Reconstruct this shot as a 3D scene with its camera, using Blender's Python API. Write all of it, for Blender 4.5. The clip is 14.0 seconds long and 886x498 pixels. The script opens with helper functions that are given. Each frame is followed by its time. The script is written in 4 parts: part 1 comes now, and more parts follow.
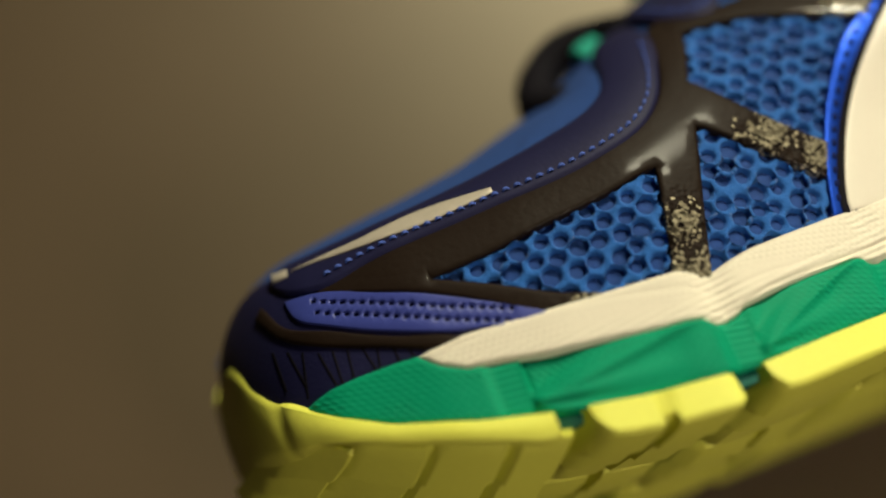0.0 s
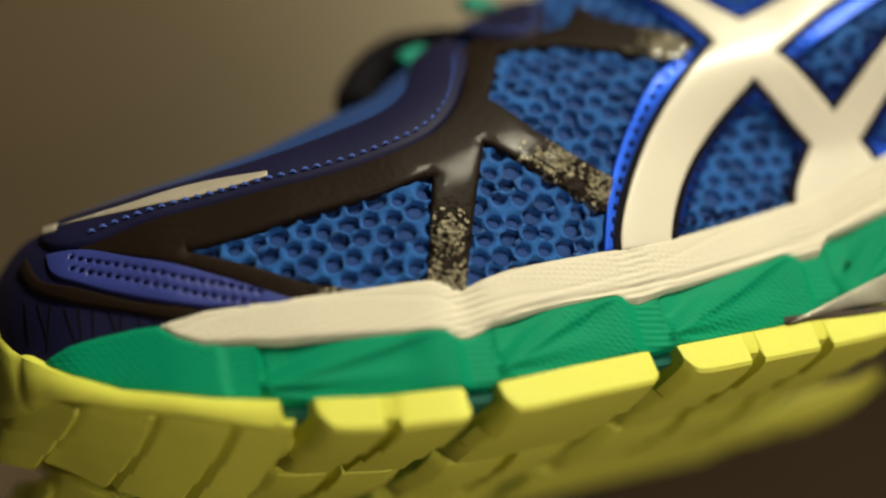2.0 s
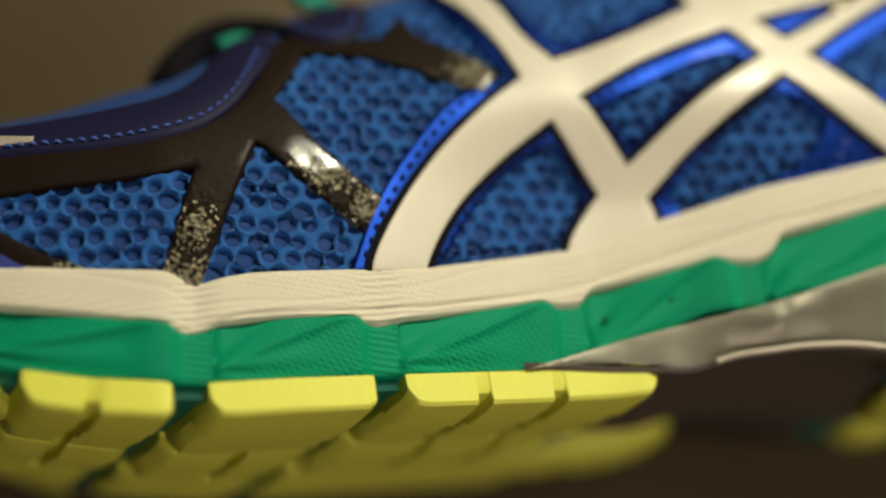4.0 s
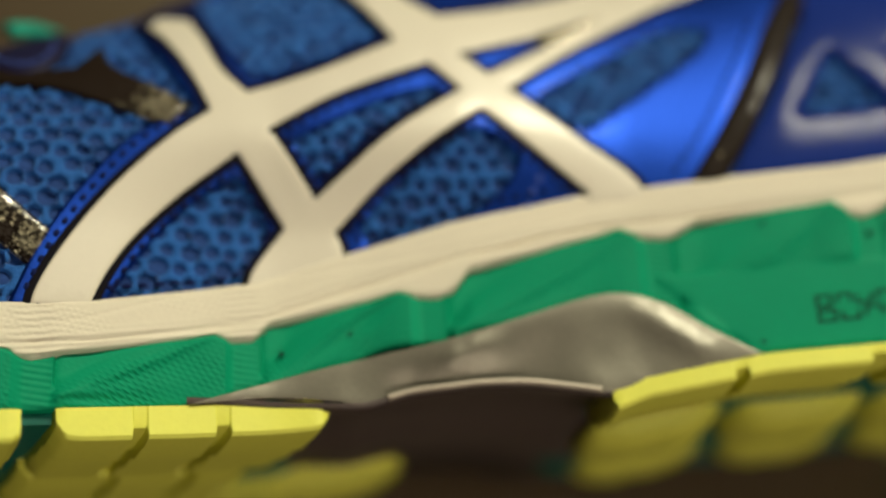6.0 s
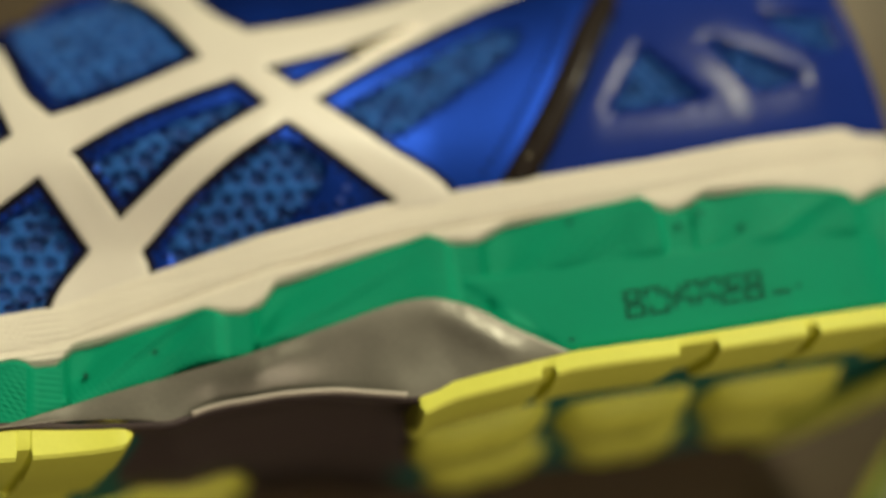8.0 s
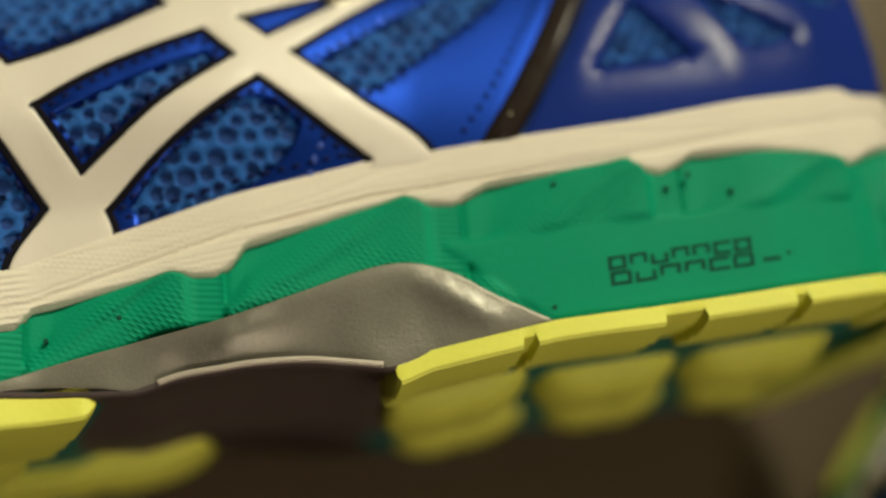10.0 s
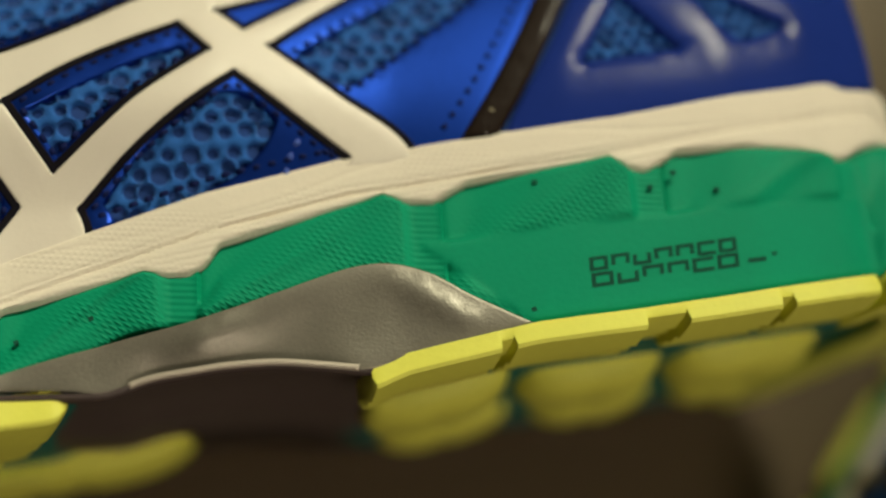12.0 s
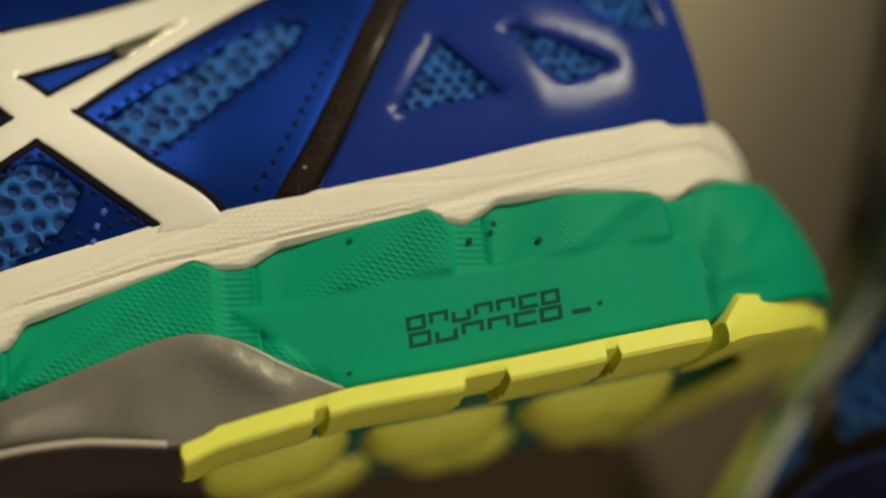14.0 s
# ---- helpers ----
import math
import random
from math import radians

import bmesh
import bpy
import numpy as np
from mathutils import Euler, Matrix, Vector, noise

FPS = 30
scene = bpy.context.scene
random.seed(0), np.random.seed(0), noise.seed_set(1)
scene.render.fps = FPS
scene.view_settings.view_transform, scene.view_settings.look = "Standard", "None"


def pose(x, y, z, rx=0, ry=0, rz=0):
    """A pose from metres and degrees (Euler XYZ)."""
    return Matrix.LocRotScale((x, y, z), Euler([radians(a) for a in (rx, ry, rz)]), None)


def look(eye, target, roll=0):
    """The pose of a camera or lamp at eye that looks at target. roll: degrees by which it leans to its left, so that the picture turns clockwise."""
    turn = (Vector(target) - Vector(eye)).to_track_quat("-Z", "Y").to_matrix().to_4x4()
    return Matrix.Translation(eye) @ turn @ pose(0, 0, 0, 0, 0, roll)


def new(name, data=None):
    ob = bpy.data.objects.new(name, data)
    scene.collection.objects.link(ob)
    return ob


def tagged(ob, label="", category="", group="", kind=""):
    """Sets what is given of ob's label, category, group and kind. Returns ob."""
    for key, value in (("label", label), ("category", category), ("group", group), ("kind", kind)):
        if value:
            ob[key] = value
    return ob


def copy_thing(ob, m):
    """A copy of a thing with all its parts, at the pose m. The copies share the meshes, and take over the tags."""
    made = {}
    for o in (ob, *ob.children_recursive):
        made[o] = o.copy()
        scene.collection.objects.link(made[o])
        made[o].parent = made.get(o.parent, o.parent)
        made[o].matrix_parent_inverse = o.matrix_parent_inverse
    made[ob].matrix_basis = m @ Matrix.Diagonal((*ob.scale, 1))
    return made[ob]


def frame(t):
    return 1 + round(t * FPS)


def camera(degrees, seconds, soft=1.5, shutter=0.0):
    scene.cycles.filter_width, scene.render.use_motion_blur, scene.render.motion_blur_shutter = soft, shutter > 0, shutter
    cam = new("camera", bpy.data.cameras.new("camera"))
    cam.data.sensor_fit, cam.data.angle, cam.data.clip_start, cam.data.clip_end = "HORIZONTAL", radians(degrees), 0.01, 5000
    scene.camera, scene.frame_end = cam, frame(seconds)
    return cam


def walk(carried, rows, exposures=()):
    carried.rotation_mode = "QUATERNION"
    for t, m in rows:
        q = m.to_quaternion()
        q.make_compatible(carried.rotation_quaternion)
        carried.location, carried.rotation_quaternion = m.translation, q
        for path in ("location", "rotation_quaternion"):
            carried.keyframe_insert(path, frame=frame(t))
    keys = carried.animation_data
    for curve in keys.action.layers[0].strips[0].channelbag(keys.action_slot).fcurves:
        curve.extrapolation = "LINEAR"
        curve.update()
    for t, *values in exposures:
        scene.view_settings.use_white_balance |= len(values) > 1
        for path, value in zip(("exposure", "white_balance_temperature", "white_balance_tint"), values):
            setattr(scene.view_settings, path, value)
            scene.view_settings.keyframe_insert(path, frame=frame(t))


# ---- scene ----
LENS = 36.0
PATH = [
    (0.0, -0.05554, -0.03563, 0.28063, 21.302, -0.410, -20.001),
    (0.5, -0.05189, -0.03692, 0.27982, 21.405, -0.759, -18.928),
    (1.0, -0.04496, -0.04052, 0.27900, 21.644, -1.958, -17.107),
    (1.5, -0.03629, -0.04374, 0.27900, 21.790, -3.080, -15.027),
    (2.0, -0.02650, -0.04925, 0.27864, 22.359, -4.504, -12.313),
    (2.5, -0.01790, -0.05362, 0.27927, 22.642, -5.841, -9.796),
    (5.0, 0.04015, -0.04577, 0.28928, 18.705, -6.861, -1.661),
    (5.5, 0.05346, -0.04891, 0.28977, 19.818, -6.618, -2.101),
    (6.0, 0.06290, -0.04998, 0.29074, 21.219, -7.642, -3.025),
    (6.5, 0.06394, -0.05278, 0.29412, 23.014, -9.627, -5.040),
    (7.0, 0.07182, -0.05783, 0.29502, 24.712, -9.287, -6.225),
    (7.5, 0.08658, -0.05643, 0.29503, 23.689, -7.269, -5.815),
    (8.0, 0.09325, -0.05387, 0.29376, 22.398, -6.794, -5.694),
    (10.5, 0.09194, -0.04643, 0.28524, 19.725, -8.642, -5.713),
    (11.0, 0.09135, -0.04674, 0.28473, 19.682, -8.421, -5.479),
    (11.5, 0.09086, -0.04547, 0.28370, 19.387, -8.771, -5.456),
    (12.0, 0.09837, -0.04128, 0.28479, 18.416, -8.041, -5.414),
    (12.5, 0.10830, -0.03824, 0.28506, 18.191, -7.446, -5.747),
    (13.0, 0.11925, -0.03557, 0.28550, 18.101, -6.710, -6.405),
    (13.5, 0.12694, -0.03455, 0.28541, 18.346, -6.382, -7.232),
    (14.0, 0.13059, -0.03289, 0.28598, 18.330, -6.415, -7.755),
]
cam = camera(LENS, 14.0, soft=2.2)
cam.data.dof.use_dof = True
cam.data.dof.focus_distance = 0.203
cam.data.dof.aperture_fstop = 3.4
walk(cam, [(t, pose(x, y, z, rx, ry, rz)) for t, x, y, z, rx, ry, rz in PATH], exposures=((0.0, 0.36), (1.5, 0.3), (2.5, 0.12), (5.0, -0.1), (11.0, -0.14), (14.0, -0.2)))

# ---- light ----
world = bpy.data.worlds.new("room_air")
scene.world = world
world.use_nodes = True
world.node_tree.nodes["Background"].inputs[0].default_value = (1.0, 0.86, 0.66, 1)
world.node_tree.nodes["Background"].inputs[1].default_value = 0.13


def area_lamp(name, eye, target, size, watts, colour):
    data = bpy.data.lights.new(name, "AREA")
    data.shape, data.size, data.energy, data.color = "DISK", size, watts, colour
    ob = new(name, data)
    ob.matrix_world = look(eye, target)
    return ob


desk_data = bpy.data.lights.new("desk_lamp_light", "SPOT")
desk_data.energy, desk_data.color, desk_data.shadow_soft_size = 76.0, (0.95, 0.90, 0.66), 0.13
desk_data.spot_size, desk_data.spot_blend = radians(29), 0.9
desk_light = new("desk_lamp_light", desk_data)
desk_light.matrix_world = look((0.56, 0.84, 0.98), (0.06, 0.09, 0.05))
# unseen fill, added to brighten the table and the underside of the sole
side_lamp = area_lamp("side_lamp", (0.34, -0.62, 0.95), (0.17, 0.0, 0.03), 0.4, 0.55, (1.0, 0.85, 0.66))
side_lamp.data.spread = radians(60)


# ---- materials ----
def material(name, colour, rough=0.6, metal=0.0, coat=0.0, grain=0.0, grain_scale=900.0, stain=0.12, stain_scale=60.0, bump=0.0, bump_scale=1200.0,
             sheen=0.0, spec=0.5):
    """A surface with a colour that varies at two scales and a fine relief."""
    m = bpy.data.materials.new(name)
    m.use_nodes = True
    nt = m.node_tree
    bsdf = nt.nodes["Principled BSDF"]
    bsdf.inputs["Roughness"].default_value = rough
    bsdf.inputs["Specular IOR Level"].default_value = spec
    bsdf.inputs["Metallic"].default_value = metal
    bsdf.inputs["Coat Weight"].default_value = coat
    bsdf.inputs["Coat Roughness"].default_value = 0.12
    bsdf.inputs["Sheen Weight"].default_value = sheen
    co = nt.nodes.new("ShaderNodeTexCoord")
    big = nt.nodes.new("ShaderNodeTexNoise")
    big.inputs["Scale"].default_value, big.inputs["Detail"].default_value = stain_scale, 4
    fine = nt.nodes.new("ShaderNodeTexNoise")
    fine.inputs["Scale"].default_value, fine.inputs["Detail"].default_value = grain_scale, 3
    for n in (big, fine):
        nt.links.new(co.outputs["Object"], n.inputs["Vector"])
    mix = nt.nodes.new("ShaderNodeMath")
    mix.operation = "MULTIPLY_ADD"
    mix.inputs[1].default_value, mix.inputs[2].default_value = stain * 2, 1 - stain - grain
    nt.links.new(big.outputs["Fac"], mix.inputs[0])
    add = nt.nodes.new("ShaderNodeMath")
    add.operation = "MULTIPLY_ADD"
    add.inputs[1].default_value = grain * 2
    nt.links.new(fine.outputs["Fac"], add.inputs[0])
    nt.links.new(mix.outputs[0], add.inputs[2])
    tint = nt.nodes.new("ShaderNodeMix")
    tint.data_type, tint.blend_type = "RGBA", "MULTIPLY"
    tint.inputs[0].default_value = 1.0
    tint.inputs[6].default_value = (*colour, 1)
    nt.links.new(add.outputs[0], tint.inputs[7])
    nt.links.new(tint.outputs[2], bsdf.inputs["Base Color"])
    rr = nt.nodes.new("ShaderNodeMath")
    rr.operation = "MULTIPLY_ADD"
    rr.inputs[1].default_value, rr.inputs[2].default_value = 0.16, rough - 0.08
    nt.links.new(big.outputs["Fac"], rr.inputs[0])
    nt.links.new(rr.outputs[0], bsdf.inputs["Roughness"])
    height = None
    if bump:
        b = nt.nodes.new("ShaderNodeTexNoise")
        b.inputs["Scale"].default_value, b.inputs["Detail"].default_value = bump_scale, 3
        nt.links.new(co.outputs["Object"], b.inputs["Vector"])
        n = nt.nodes.new("ShaderNodeBump")
        n.inputs["Strength"].default_value, n.inputs["Distance"].default_value = bump, 0.0004
        nt.links.new(b.outputs["Fac"], n.inputs["Height"])
        height = n
    if height:
        nt.links.new(height.outputs[0], bsdf.inputs["Normal"])
    return m


def attribute(nt, name):
    n = nt.nodes.new("ShaderNodeAttribute")
    n.attribute_name = name
    return n.outputs["Fac"]


def maths(nt, op, a, b):
    n = nt.nodes.new("ShaderNodeMath")
    n.operation = op
    for k, v in enumerate((a, b)):
        if isinstance(v, (int, float)):
            n.inputs[k].default_value = v
        else:
            nt.links.new(v, n.inputs[k])
    n.inputs[2].default_value = 0.05
    return n.outputs[0]


def ridges(nt, period, turn, wobble=0.4):
    """Fine parallel ridges across the shoe's side, period in millimetres."""
    co = nt.nodes.new("ShaderNodeTexCoord")
    mp = nt.nodes.new("ShaderNodeMapping")
    mp.inputs["Rotation"].default_value = (0, 0, radians(turn))
    nt.links.new(co.outputs["Object"], mp.inputs["Vector"])
    wv = nt.nodes.new("ShaderNodeTexWave")
    wv.inputs["Scale"].default_value, wv.inputs["Distortion"].default_value = 314.0 / period, wobble
    nt.links.new(mp.outputs[0], wv.inputs["Vector"])
    return wv.outputs["Fac"]


def emboss(m, height, distance, strength=1.0):
    """Lay one more relief over a material's own."""
    nt = m.node_tree
    bsdf = nt.nodes["Principled BSDF"]
    n = nt.nodes.new("ShaderNodeBump")
    n.inputs["Strength"].default_value, n.inputs["Distance"].default_value = strength, distance
    nt.links.new(height, n.inputs["Height"])
    if bsdf.inputs["Normal"].links:
        nt.links.new(bsdf.inputs["Normal"].links[0].from_socket, n.inputs["Normal"])
    nt.links.new(n.outputs[0], bsdf.inputs["Normal"])


def moulded(m, period, turns, depth):
    """Foam pressed in a mould: tiny pyramids where the mesh says hatch, fine ribs where it says rib."""
    nt = m.node_tree
    tips = maths(nt, "MULTIPLY", ridges(nt, period, turns[0]), ridges(nt, period * 1.15, turns[1]))
    ribs = ridges(nt, period * 1.25, turns[2], 0.2)
    height = maths(nt, "ADD", maths(nt, "MULTIPLY", tips, attribute(nt, "hatch")), maths(nt, "MULTIPLY", ribs, attribute(nt, "rib")))
    emboss(m, height, depth)


KNIT = material("blue_knit", (0.014, 0.105, 0.385), 0.8, grain=0.22, grain_scale=2600, bump=0.5, bump_scale=3000, sheen=0.1, spec=0.25)
LINING = material("dark_blue_backing", (0.008, 0.045, 0.20), 0.9, grain=0.2, bump=0.3)
BLUE = material("blue_synthetic", (0.006, 0.036, 0.28), 0.41, metal=0.92, coat=0.05, grain=0.06, bump=0.10, bump_scale=2200)
PERI = material("blue_toe_synthetic", (0.035, 0.050, 0.27), 0.5, grain=0.08, bump=0.12, bump_scale=2000)
NAVY = material("navy_synthetic", (0.009, 0.009, 0.042), 0.6, grain=0.1, bump=0.2, bump_scale=1800, spec=0.2)
BLACK = material("dark_brown_gloss", (0.013, 0.007, 0.004), 0.6, grain=0.1, stain=0.2, bump=0.3, bump_scale=900, spec=0.12)
flakes = BLACK.node_tree.nodes.new("ShaderNodeTexVoronoi")
flakes.inputs["Scale"].default_value = 1150
emboss(BLACK, maths(BLACK.node_tree, "MULTIPLY", flakes.outputs["Distance"], attribute(BLACK.node_tree, "worn")), 0.0019)
BLACK.node_tree.links.new(maths(BLACK.node_tree, "MULTIPLY_ADD", attribute(BLACK.node_tree, "worn"), 1.3), BLACK.node_tree.nodes["Principled BSDF"].inputs["Coat Weight"])
# pale metallic flecks paint glints into the cracked, worn gloss
bits = BLACK.node_tree.nodes.new("ShaderNodeTexVoronoi")
bits.inputs["Scale"].default_value = 1900
bits_co = BLACK.node_tree.nodes.new("ShaderNodeTexCoord")
BLACK.node_tree.links.new(bits_co.outputs["Object"], bits.inputs["Vector"])
BLACK.node_tree.links.new(bits_co.outputs["Object"], flakes.inputs["Vector"])
worn_glints = maths(BLACK.node_tree, "GREATER_THAN", maths(BLACK.node_tree, "SUBTRACT", attribute(BLACK.node_tree, "worn"), bits.outputs["Color"]), 0.0)
film = BLACK.node_tree.nodes.new("ShaderNodeMix")
film.data_type = "RGBA"
gloss = BLACK.node_tree.nodes["Principled BSDF"]
BLACK.node_tree.links.new(worn_glints, film.inputs[0])
BLACK.node_tree.links.new(gloss.inputs["Base Color"].links[0].from_socket, film.inputs[6])
film.inputs[7].default_value = (0.34, 0.30, 0.21, 1)
BLACK.node_tree.links.new(film.outputs[2], gloss.inputs["Base Color"])
BLACK.node_tree.links.new(maths(BLACK.node_tree, "MULTIPLY", worn_glints, 0.7), gloss.inputs["Metallic"])
FOIL = material("worn_foil", (0.30, 0.27, 0.20), 0.25, metal=0.8, grain=0.2, bump=0.5, bump_scale=900)
EDGE = material("black_edge", (0.006, 0.005, 0.008), 0.8, grain=0.1, spec=0.1)
WHITE = material("white_synthetic", (0.72, 0.665, 0.56), 0.42, coat=0.14, grain=0.02, stain=0.03, bump=0.06, bump_scale=1500)
CREAM = material("white_foam", (0.76, 0.70, 0.57), 0.68, grain=0.03, stain=0.05, bump=0.12, bump_scale=1500, spec=0.3)
moulded(CREAM, 0.85, (97, 30, 82), 0.00008)
GREEN = material("green_foam", (0.001, 0.275, 0.140), 0.6, grain=0.05, stain=0.10, bump=0.12, bump_scale=1300, spec=0.12)
moulded(GREEN, 0.80, (108, -32, 97), 0.00018)
TEAL = material("dark_teal_rubber", (0.003, 0.15, 0.115), 0.6, grain=0.1, bump=0.2)
YELLOW = material("yellow_rubber", (0.76, 0.76, 0.10), 0.6, grain=0.04, stain=0.06, bump=0.12, bump_scale=900)
SILVER = material("grey_plastic", (0.21, 0.195, 0.155), 0.43, metal=0.4, coat=0.05, grain=0.14, grain_scale=1500, stain=0.2, stain_scale=90, bump=0.16, bump_scale=2200)
# plastic under the arch plate: the shade there is put into this dark colour
UNDER_SHADE = material("shaded_plastic", (0.080, 0.058, 0.052), 0.5, grain=0.1, bump=0.15)
COUNTER = material("blue_gloss_plastic", (0.012, 0.030, 0.20), 0.2, coat=0.0, spec=0.06, grain=0.04, bump=0.08, bump_scale=400)
REFLECT = material("silver_tape", (0.50, 0.44, 0.36), 0.45, metal=0.2, grain=0.08)
THREAD = material("blue_thread", (0.006, 0.012, 0.07), 0.85, grain=0.1, spec=0.1)
THREAD_LIGHT = material("light_blue_thread", (0.05, 0.10, 0.42), 0.8, grain=0.1)
LACE = material("teal_lace", (0.0, 0.28, 0.20), 0.8, grain=0.15, bump=0.4)
PRINT = material("dark_print", (0.010, 0.075, 0.048), 0.85, grain=0.15, spec=0.1)
TABLE = material("table_laminate", (0.078, 0.053, 0.031), 0.42, grain=0.06, grain_scale=500, stain=0.12, stain_scale=7, bump=0.1, bump_scale=500)
PAINT = material("wall_paint", (0.55, 0.48, 0.37), 0.85, grain=0.03, grain_scale=200, stain=0.06, stain_scale=3, bump=0.1, bump_scale=300)
CEILING = material("ceiling_paint", (0.62, 0.57, 0.47), 0.9, grain=0.03, grain_scale=200, stain=0.05, stain_scale=3)
TABLE.node_tree.nodes["Principled BSDF"].inputs["Specular Tint"].default_value = (1.0, 0.90, 0.68, 1)
FLOOR = material("floor_boards", (0.20, 0.13, 0.075), 0.5, grain=0.1, grain_scale=90, stain=0.2, stain_scale=6, bump=0.1)

# ---- the shoe's form, in millimetres: u from toe to heel, v from sole to collar, w out of the inner side ----
S, LIFT = 0.0009, 0.0985
BU = (-79, -77.5, -74, -70, -64, -57, -40, -20, 0, 20, 45, 62, 75, 90, 110, 140, 170, 200, 218, 232, 242, 250, 255, 257, 258)
BW = (-55, -44, -32, -24, -16.5, -11.5, -6, -3, -2, -5, -11, -15, -17, -16.5, -14, -12, -8, -6, -7, -11, -18, -28, -38, -46, -55)
TU = (-79, -77, -71, -66, -58, -46, -34, -21, -8, 1, 6, 12, 20, 31, 60, 95, 130, 180, 230, 258)
TV = (43, 45, 51, 55, 57.5, 59, 60.5, 63, 68, 71, 75, 79, 83, 88, 100, 112, 112, 118, 128, 128)
WC = -50.0


def smoothstep(a, b, x):
    t = min(max((x - a) / (b - a), 0.0), 1.0)
    return t * t * (3 - 2 * t)


FINE_U = np.linspace(-79, 258, 675)
soft_kernel = np.ones(9) / 9


def softened(us, vs):
    y = np.interp(FINE_U, us, vs)
    return np.convolve(np.pad(y, 4, mode="edge"), soft_kernel, mode="valid")


BASE_F, TOP_F = softened(BU, BW), softened(TU, TV)


def base(u):
    return float(np.interp(u, FINE_U, BASE_F))


def side(u, v):
    """How far out the inner side of the shoe lies at (u, v)."""
    b = base(u) + 7 * math.exp(-((u - 85) / 40) ** 2) * smoothstep(34, 56, v)
    vr = float(np.interp(u, (-79, -50, 20, 200), (24, 28, 32, 46)))
    vt = float(np.interp(u, FINE_U, TOP_F))
    t = min(max((v - vr) / (vt - vr), 0.0), 0.9995)
    return WC + (b - WC) * math.sqrt(1 - t * t)


def at(u, v, w):
    return Vector((S * u, S * v, S * w + LIFT))


def on_side(u, v, h):
    """A point h millimetres proud of the inner side."""
    e = 0.6
    w = side(u, v)
    n = Vector((-(side(u + e, v) - side(u - e, v)) / (2 * e), -(side(u, v + e) - side(u, v - e)) / (2 * e), 1.0)).normalized()
    return at(u + n.x * h, v + n.y * h, w + n.z * h)


# ---- helpers for meshes ----
def part(name, bm, mat, parent=None, label="", smooth=True):
    me = bpy.data.meshes.new(name)
    bm.normal_update()
    bm.to_mesh(me)
    bm.free()
    me.materials.append(mat)
    for p in me.polygons:
        p.use_smooth = smooth
    ob = new(name, me)
    if parent:
        ob.parent = parent
    if label:
        ob["label"] = label
    return ob


def sharpen(bm, degrees=40):
    for e in bm.edges:
        if len(e.link_faces) == 2 and e.calc_face_angle(0) > radians(degrees):
            e.smooth = False


def box_bm(x0, x1, y0, y1, z0, z1, bevel=0.0):
    bm = bmesh.new()
    bmesh.ops.create_cube(bm, size=1.0, matrix=Matrix.Translation(((x0 + x1) / 2, (y0 + y1) / 2, (z0 + z1) / 2)) @ Matrix.Diagonal((x1 - x0, y1 - y0, z1 - z0, 1)))
    if bevel:
        bmesh.ops.bevel(bm, geom=bm.edges[:], offset=bevel, segments=2, affect="EDGES", profile=0.5)
    return bm


def curve_through(pts, step, closed=True, corner=48):
    """Points at even steps along a smooth line through pts, with true corners where it turns sharply."""
    p = [Vector(q) for q in pts]
    n = len(p)
    out = []
    ends = range(n) if closed else range(n - 1)

    def tangents(i):
        if not closed and i in (0, n - 1):
            d = p[min(i + 1, n - 1)] - p[max(i - 1, 0)]
            return d.normalized(), d.normalized()
        a, b = p[i] - p[i - 1], p[(i + 1) % n] - p[i]
        if a.angle(b, 0) > radians(corner):
            return a.normalized(), b.normalized()
        m = (a.normalized() + b.normalized()).normalized()
        return m, m

    for i in ends:
        a, b = p[i], p[(i + 1) % n]
        length = (b - a).length
        ta, tb = tangents(i)[1] * length, tangents((i + 1) % n)[0] * length
        k = max(1, round(length / step))
        for j in range(k):
            s = j / k
            out.append((2 * s**3 - 3 * s**2 + 1) * a + (s**3 - 2 * s**2 + s) * ta + (-2 * s**3 + 3 * s**2) * b + (s**3 - s**2) * tb)
    if not closed:
        out.append(p[-1])
    return out


def inside(q, poly):
    hit = False
    for i in range(len(poly)):
        a, b = poly[i - 1], poly[i]
        if (a[1] > q[1]) != (b[1] > q[1]) and q[0] < (b[0] - a[0]) * (q[1] - a[1]) / (b[1] - a[1]) + a[0]:
            hit = not hit
    return hit


def offset(poly, d):
    """The closed line moved outwards by d (inwards where d is negative)."""
    n = len(poly)
    area = sum(poly[i - 1][0] * poly[i][1] - poly[i][0] * poly[i - 1][1] for i in range(n))
    s = 1 if area > 0 else -1
    out = []
    for i in range(n):
        a, b = (poly[i] - poly[i - 1]).normalized(), (poly[(i + 1) % n] - poly[i]).normalized()
        na, nb = Vector((a.y, -a.x)), Vector((b.y, -b.x))
        m = na + nb
        m = m.normalized() if m.length > 1e-4 else na
        out.append(poly[i] + m * (s * d / max(0.5, m.dot(na))))
    return out


